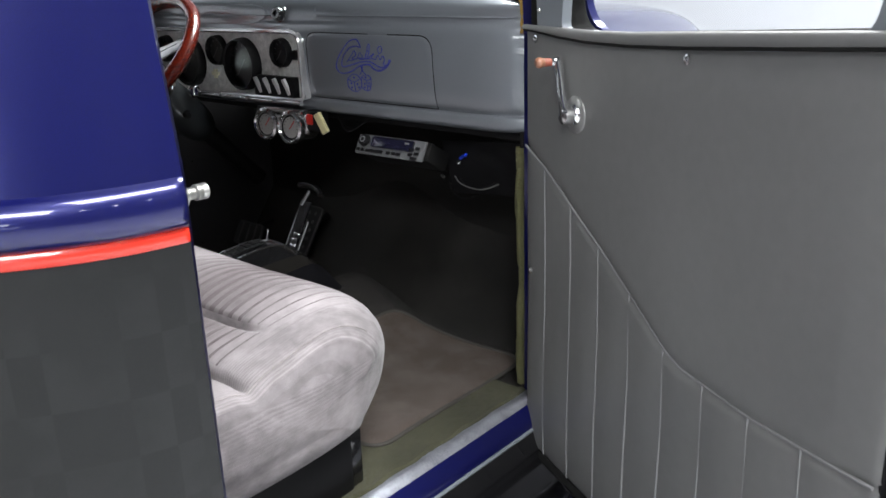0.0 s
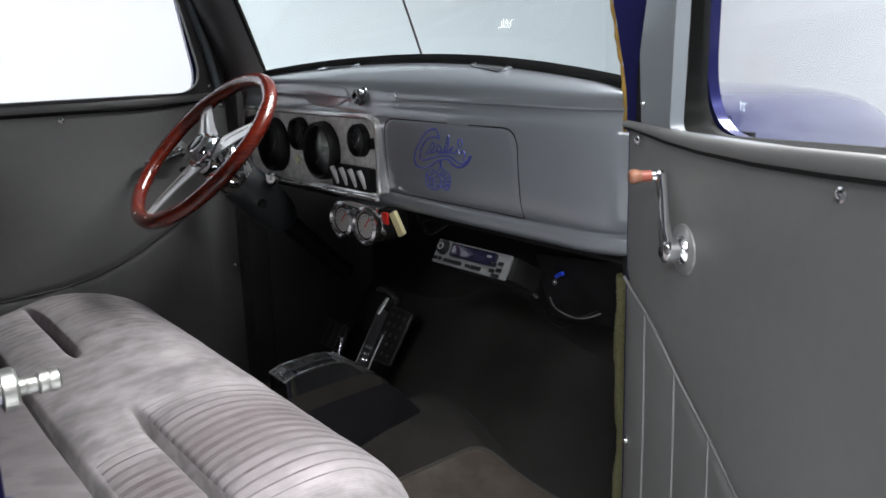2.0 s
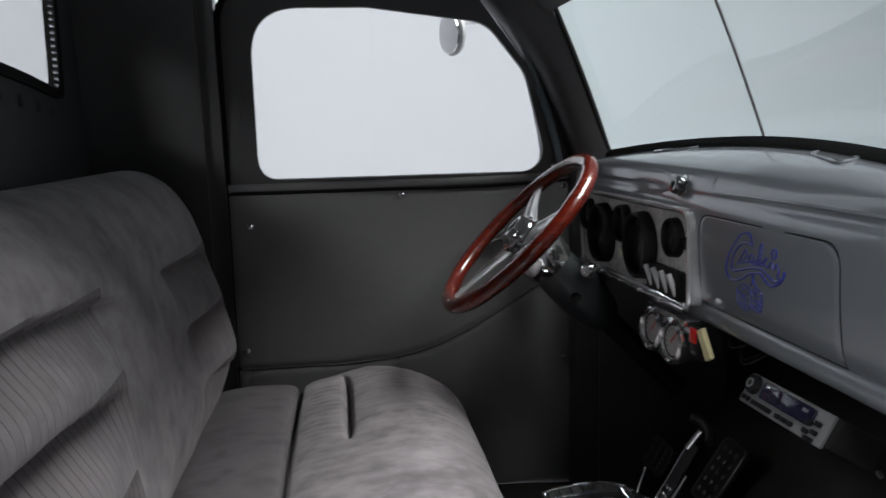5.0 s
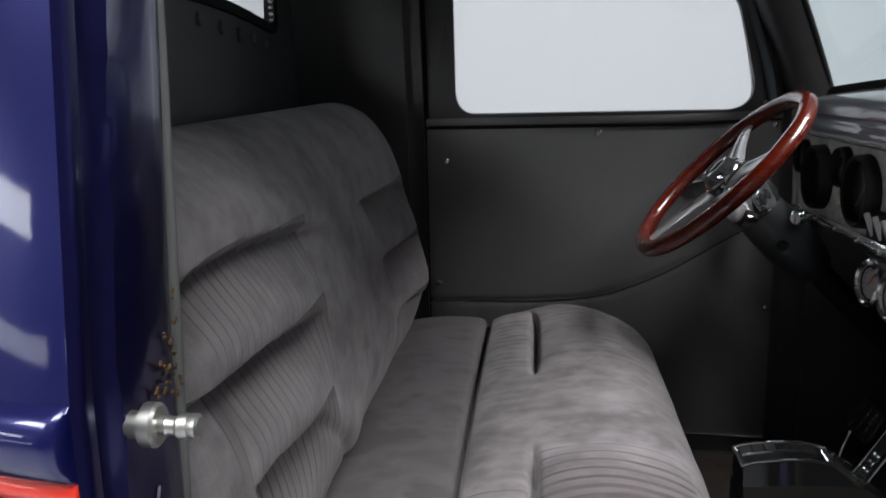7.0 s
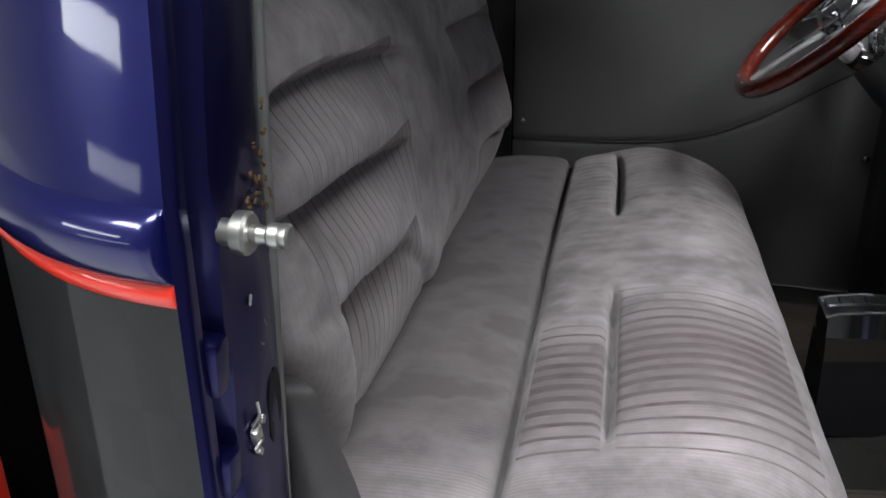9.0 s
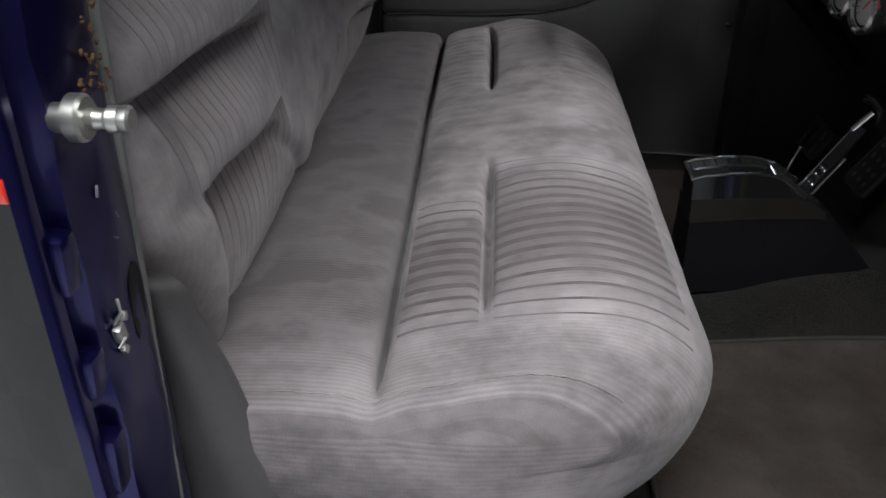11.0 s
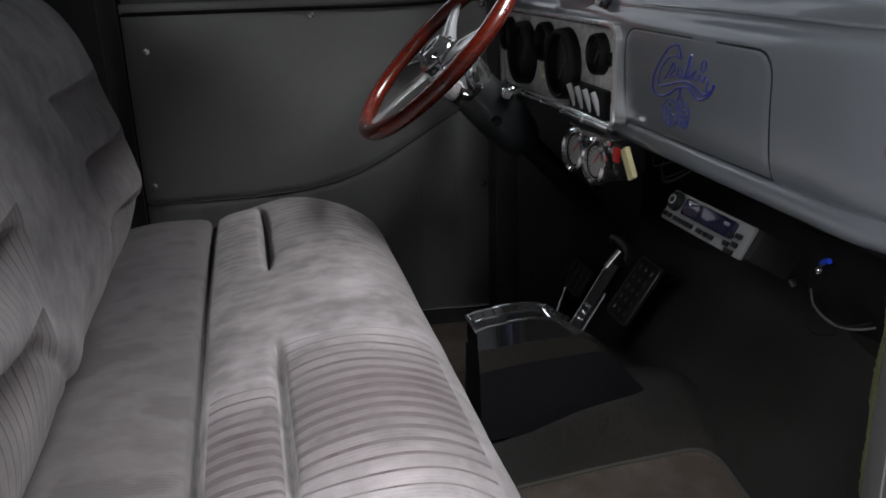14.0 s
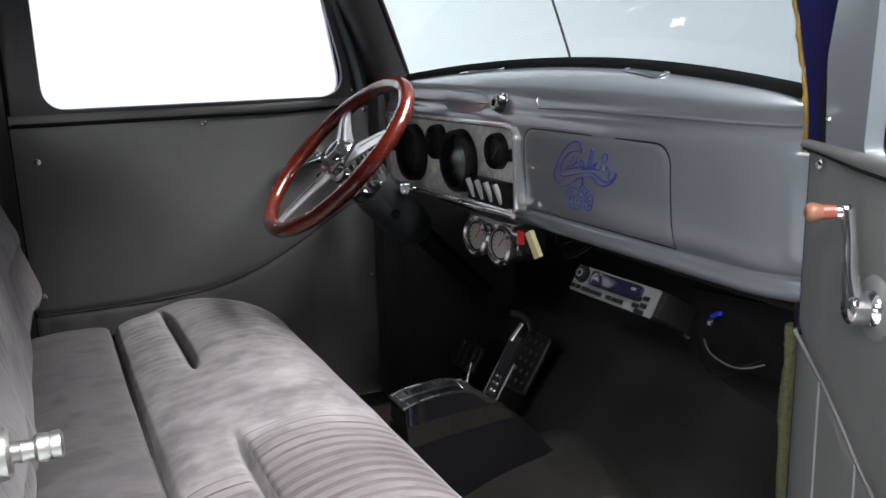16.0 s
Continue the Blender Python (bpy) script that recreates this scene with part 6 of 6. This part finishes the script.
for k in range(3):
    for c in (-1, 1):
        part("lever_hole", lathe([(0.0018, 0.0004), (0.0030, 0.0008), (0.0036, 0.0)], S0 + sd * (0.014 + 0.013 * k) + turned @ Vector((face_x * 0.0022, 0.006 * c, 0)), turned @ Vector((face_x, 0, 0)), 10), CHROME, lv)
part("lever_rail", tube([S0 + Vector((0.002, 0.026, -0.004)), S1 + Vector((0.004, 0.024, 0.0))], 0.0026, 8), CHROME, lv, "bright lever rail")
part("lever_rail", tube([S0 + Vector((0.0, -0.022, 0.0)), S0 + (S1 - S0) * 0.62 + Vector((0.0, -0.024, 0.0))], 0.0024, 8), CHROME, lv, "bright lever rail")
part("lever_neck", tube([S1 - sd * 0.01 + Vector((0, 0.016, 0)), S1 + sd * 0.026 + Vector((0, 0.006, 0))], [0.006, 0.005], 10), CHROME, lv)
HC = S1 + sd * 0.032
part("handle", tube(smooth_path([HC + Vector((-0.010, -0.040, -0.008)), HC + Vector((0, -0.018, 0.002)), HC + Vector((0.002, 0.018, 0.006)), HC + Vector((-0.004, 0.042, 0.004))], 5), [0.006] + [0.0078] * 14 + [0.006], 12), BLACK_GLOSS, console, "black T-shaped shift handle")
part("release_lever", tube(smooth_path([(1.100, 1.535, 0.745), (1.112, 1.545, 0.775), (1.124, 1.552, 0.798)], 4), [0.0022] * 8 + [0.003], 8), CHROME, console, "small chrome lever")


PEDAL_PAD = plain("worn_pedal_rubber", (0.022, 0.022, 0.023), 0.55, 0, 60, 0.35, 0.3)
PEDAL_STUD = plain("scuffed_stud_rubber", (0.07, 0.07, 0.07), 0.4, 0, 60, 0.35, 0.2)


def pedal(at, size, tilt, label):
    root = thing("pedal", at, label, "pedal", "foot pedals")
    m = pose(0, 0, 0, 0, tilt, 0)
    c = Vector(at)
    part("pad", rbox(tuple(c), (0.012, size[0], size[1]), 0.005, m), PEDAL_PAD, root, "black rubber pad")
    n = m @ Vector((-1, 0, 0))
    for k in range(3):
        for j in range(5):
            o = m @ Vector((-0.0062, (k - 1) * size[0] * 0.28, (j - 2) * size[1] * 0.18))
            part("stud", lathe([(0, 0.002), (0.004, 0.0015), (0.005, 0)], c + o, n, 10), PEDAL_STUD, root)
    ring = [c + m @ Vector((-0.004, y, z)) for y, z in rounded([(-size[0] / 2, -size[1] / 2), (size[0] / 2, -size[1] / 2), (size[0] / 2, size[1] / 2), (-size[0] / 2, size[1] / 2)], 0.012, 4)]
    part("trim_ring", tube(ring, 0.0025, 6, True), plain("dull_steel", (0.06, 0.06, 0.06), 0.45, 0.5, 60, 0.2, 0.05), root, "dull steel trim ring")
    part("pedal_arm", tube(smooth_path([tuple(c + Vector((0.004, 0, 0.0))), tuple(c + Vector((0.03, 0.0, 0.01))), tuple(c + Vector((0.08, 0, 0.02)))], 4), 0.008, 8), BLACK, root, "black pedal arm")
    return root


pedal((1.292, 1.622, 0.744), (0.080, 0.125), 34, "black studded accelerator pedal with steel trim")
pedal((1.245, 1.80, 0.712), (0.10, 0.06), 30, "black brake pedal hanging under the dash")

# ---------------------------------------------------------------- floor mats
def mat_thing(x0, x1, y0, y1, label):
    root = thing("floor_mat", ((x0 + x1) / 2, (y0 + y1) / 2, 0.585), label, "floor mat", "floor mats")
    loop = rounded([(x0, y0), (x1, y0 + 0.006), (x1, y1), (x0, y1)], [0.045, 0.045, 0.05, 0.05], 8)
    def top(x, y):
        s = max(0, x - 1.27)
        return 0.590 + 0.10 * bell(y - 1.43, 0.15) * step(x, 0.7, 1.35) + 0.9 * s + 0.004 * noise.noise(Vector((x * 7, y * 7, 5)))
    bm = bmesh.new()
    cx, cy = (x0 + x1) / 2, (y0 + y1) / 2
    rings = []
    for k in range(1, 15):
        f = k / 14
        rings.append([bm.verts.new((cx + (x - cx) * f, cy + (y - cy) * f, top(cx + (x - cx) * f, cy + (y - cy) * f) + 0.008 * math.sqrt(max(0, 1 - f ** 12)))) for x, y in fine(loop)])
    c = bm.verts.new((cx, cy, top(cx, cy) + 0.008))
    n = len(rings[0])
    for i in range(n):
        bm.faces.new((c, rings[0][i], rings[0][(i + 1) % n]))
    for a, b in zip(rings, rings[1:]):
        for i in range(n):
            bm.faces.new((a[i], b[i], b[(i + 1) % n], a[(i + 1) % n]))
    part("carpet_top", bm, MAT_PILE, root, "taupe carpet pile")
    part("bound_edge", tube([(x, y, top(x, y) + 0.001) for x, y in fine(loop)], 0.0042, 6, True), plain("dark_binding", (0.05, 0.045, 0.04), 0.8, 0, 90, 0.3, 0.3), root, "dark bound edge")


mat_thing(0.828, 1.266, 0.908, 1.276, "taupe carpet floor mat on the passenger side")
mat_thing(0.865, 1.20, 1.58, 1.90, "taupe carpet floor mat on the driver's side")

# red stake side of the bed behind the cab, just past a dark gap
bed = thing("truck_bed", (-0.35, MID, 0.0), "truck bed front edge, blackened for gap shade, with red side", "truck bed")
part("bed_side", rbox((-0.085, 0.887, 0.48), (0.04, 0.10, 0.62), 0.01), RED, bed, "red painted bed side")
# near-black colour stands for the shade in the gap behind the cab
part("bed_front", rbox((-0.14, MID, 0.515), (0.05, 1.5, 1.03), 0.01), plain("gap_shade_black", (0.0025, 0.0025, 0.0028), 0.95, 0, 30, 0.3, 0.2, spec=0.02), bed, "bed front, blackened for the shaded gap")

# a printed sheet pinned to the studio wall, seen through the rear window
sheet_ob = thing("paper_sheet", (-1.78, 6.49, 2.40), "pale printed paper sheet on the white wall", "paper")
part("paper", rbox((-1.78, 6.496, 2.40), (0.17, 0.004, 0.42), 0.0008, pose(0, 0, 0, 0, 3, 0)), plain("grey_paper", (0.55, 0.56, 0.57), 0.8, 0, 20, 0.1, 0.05), sheet_ob, "pale grey paper")
part("print", rbox((-1.775, 6.4925, 2.44), (0.10, 0.002, 0.22), 0.0005, pose(0, 0, 0, 0, 8, 0)), plain("faded_print", (0.22, 0.22, 0.23), 0.8, 0, 20, 0.3, 0.05), sheet_ob, "faded grey print")
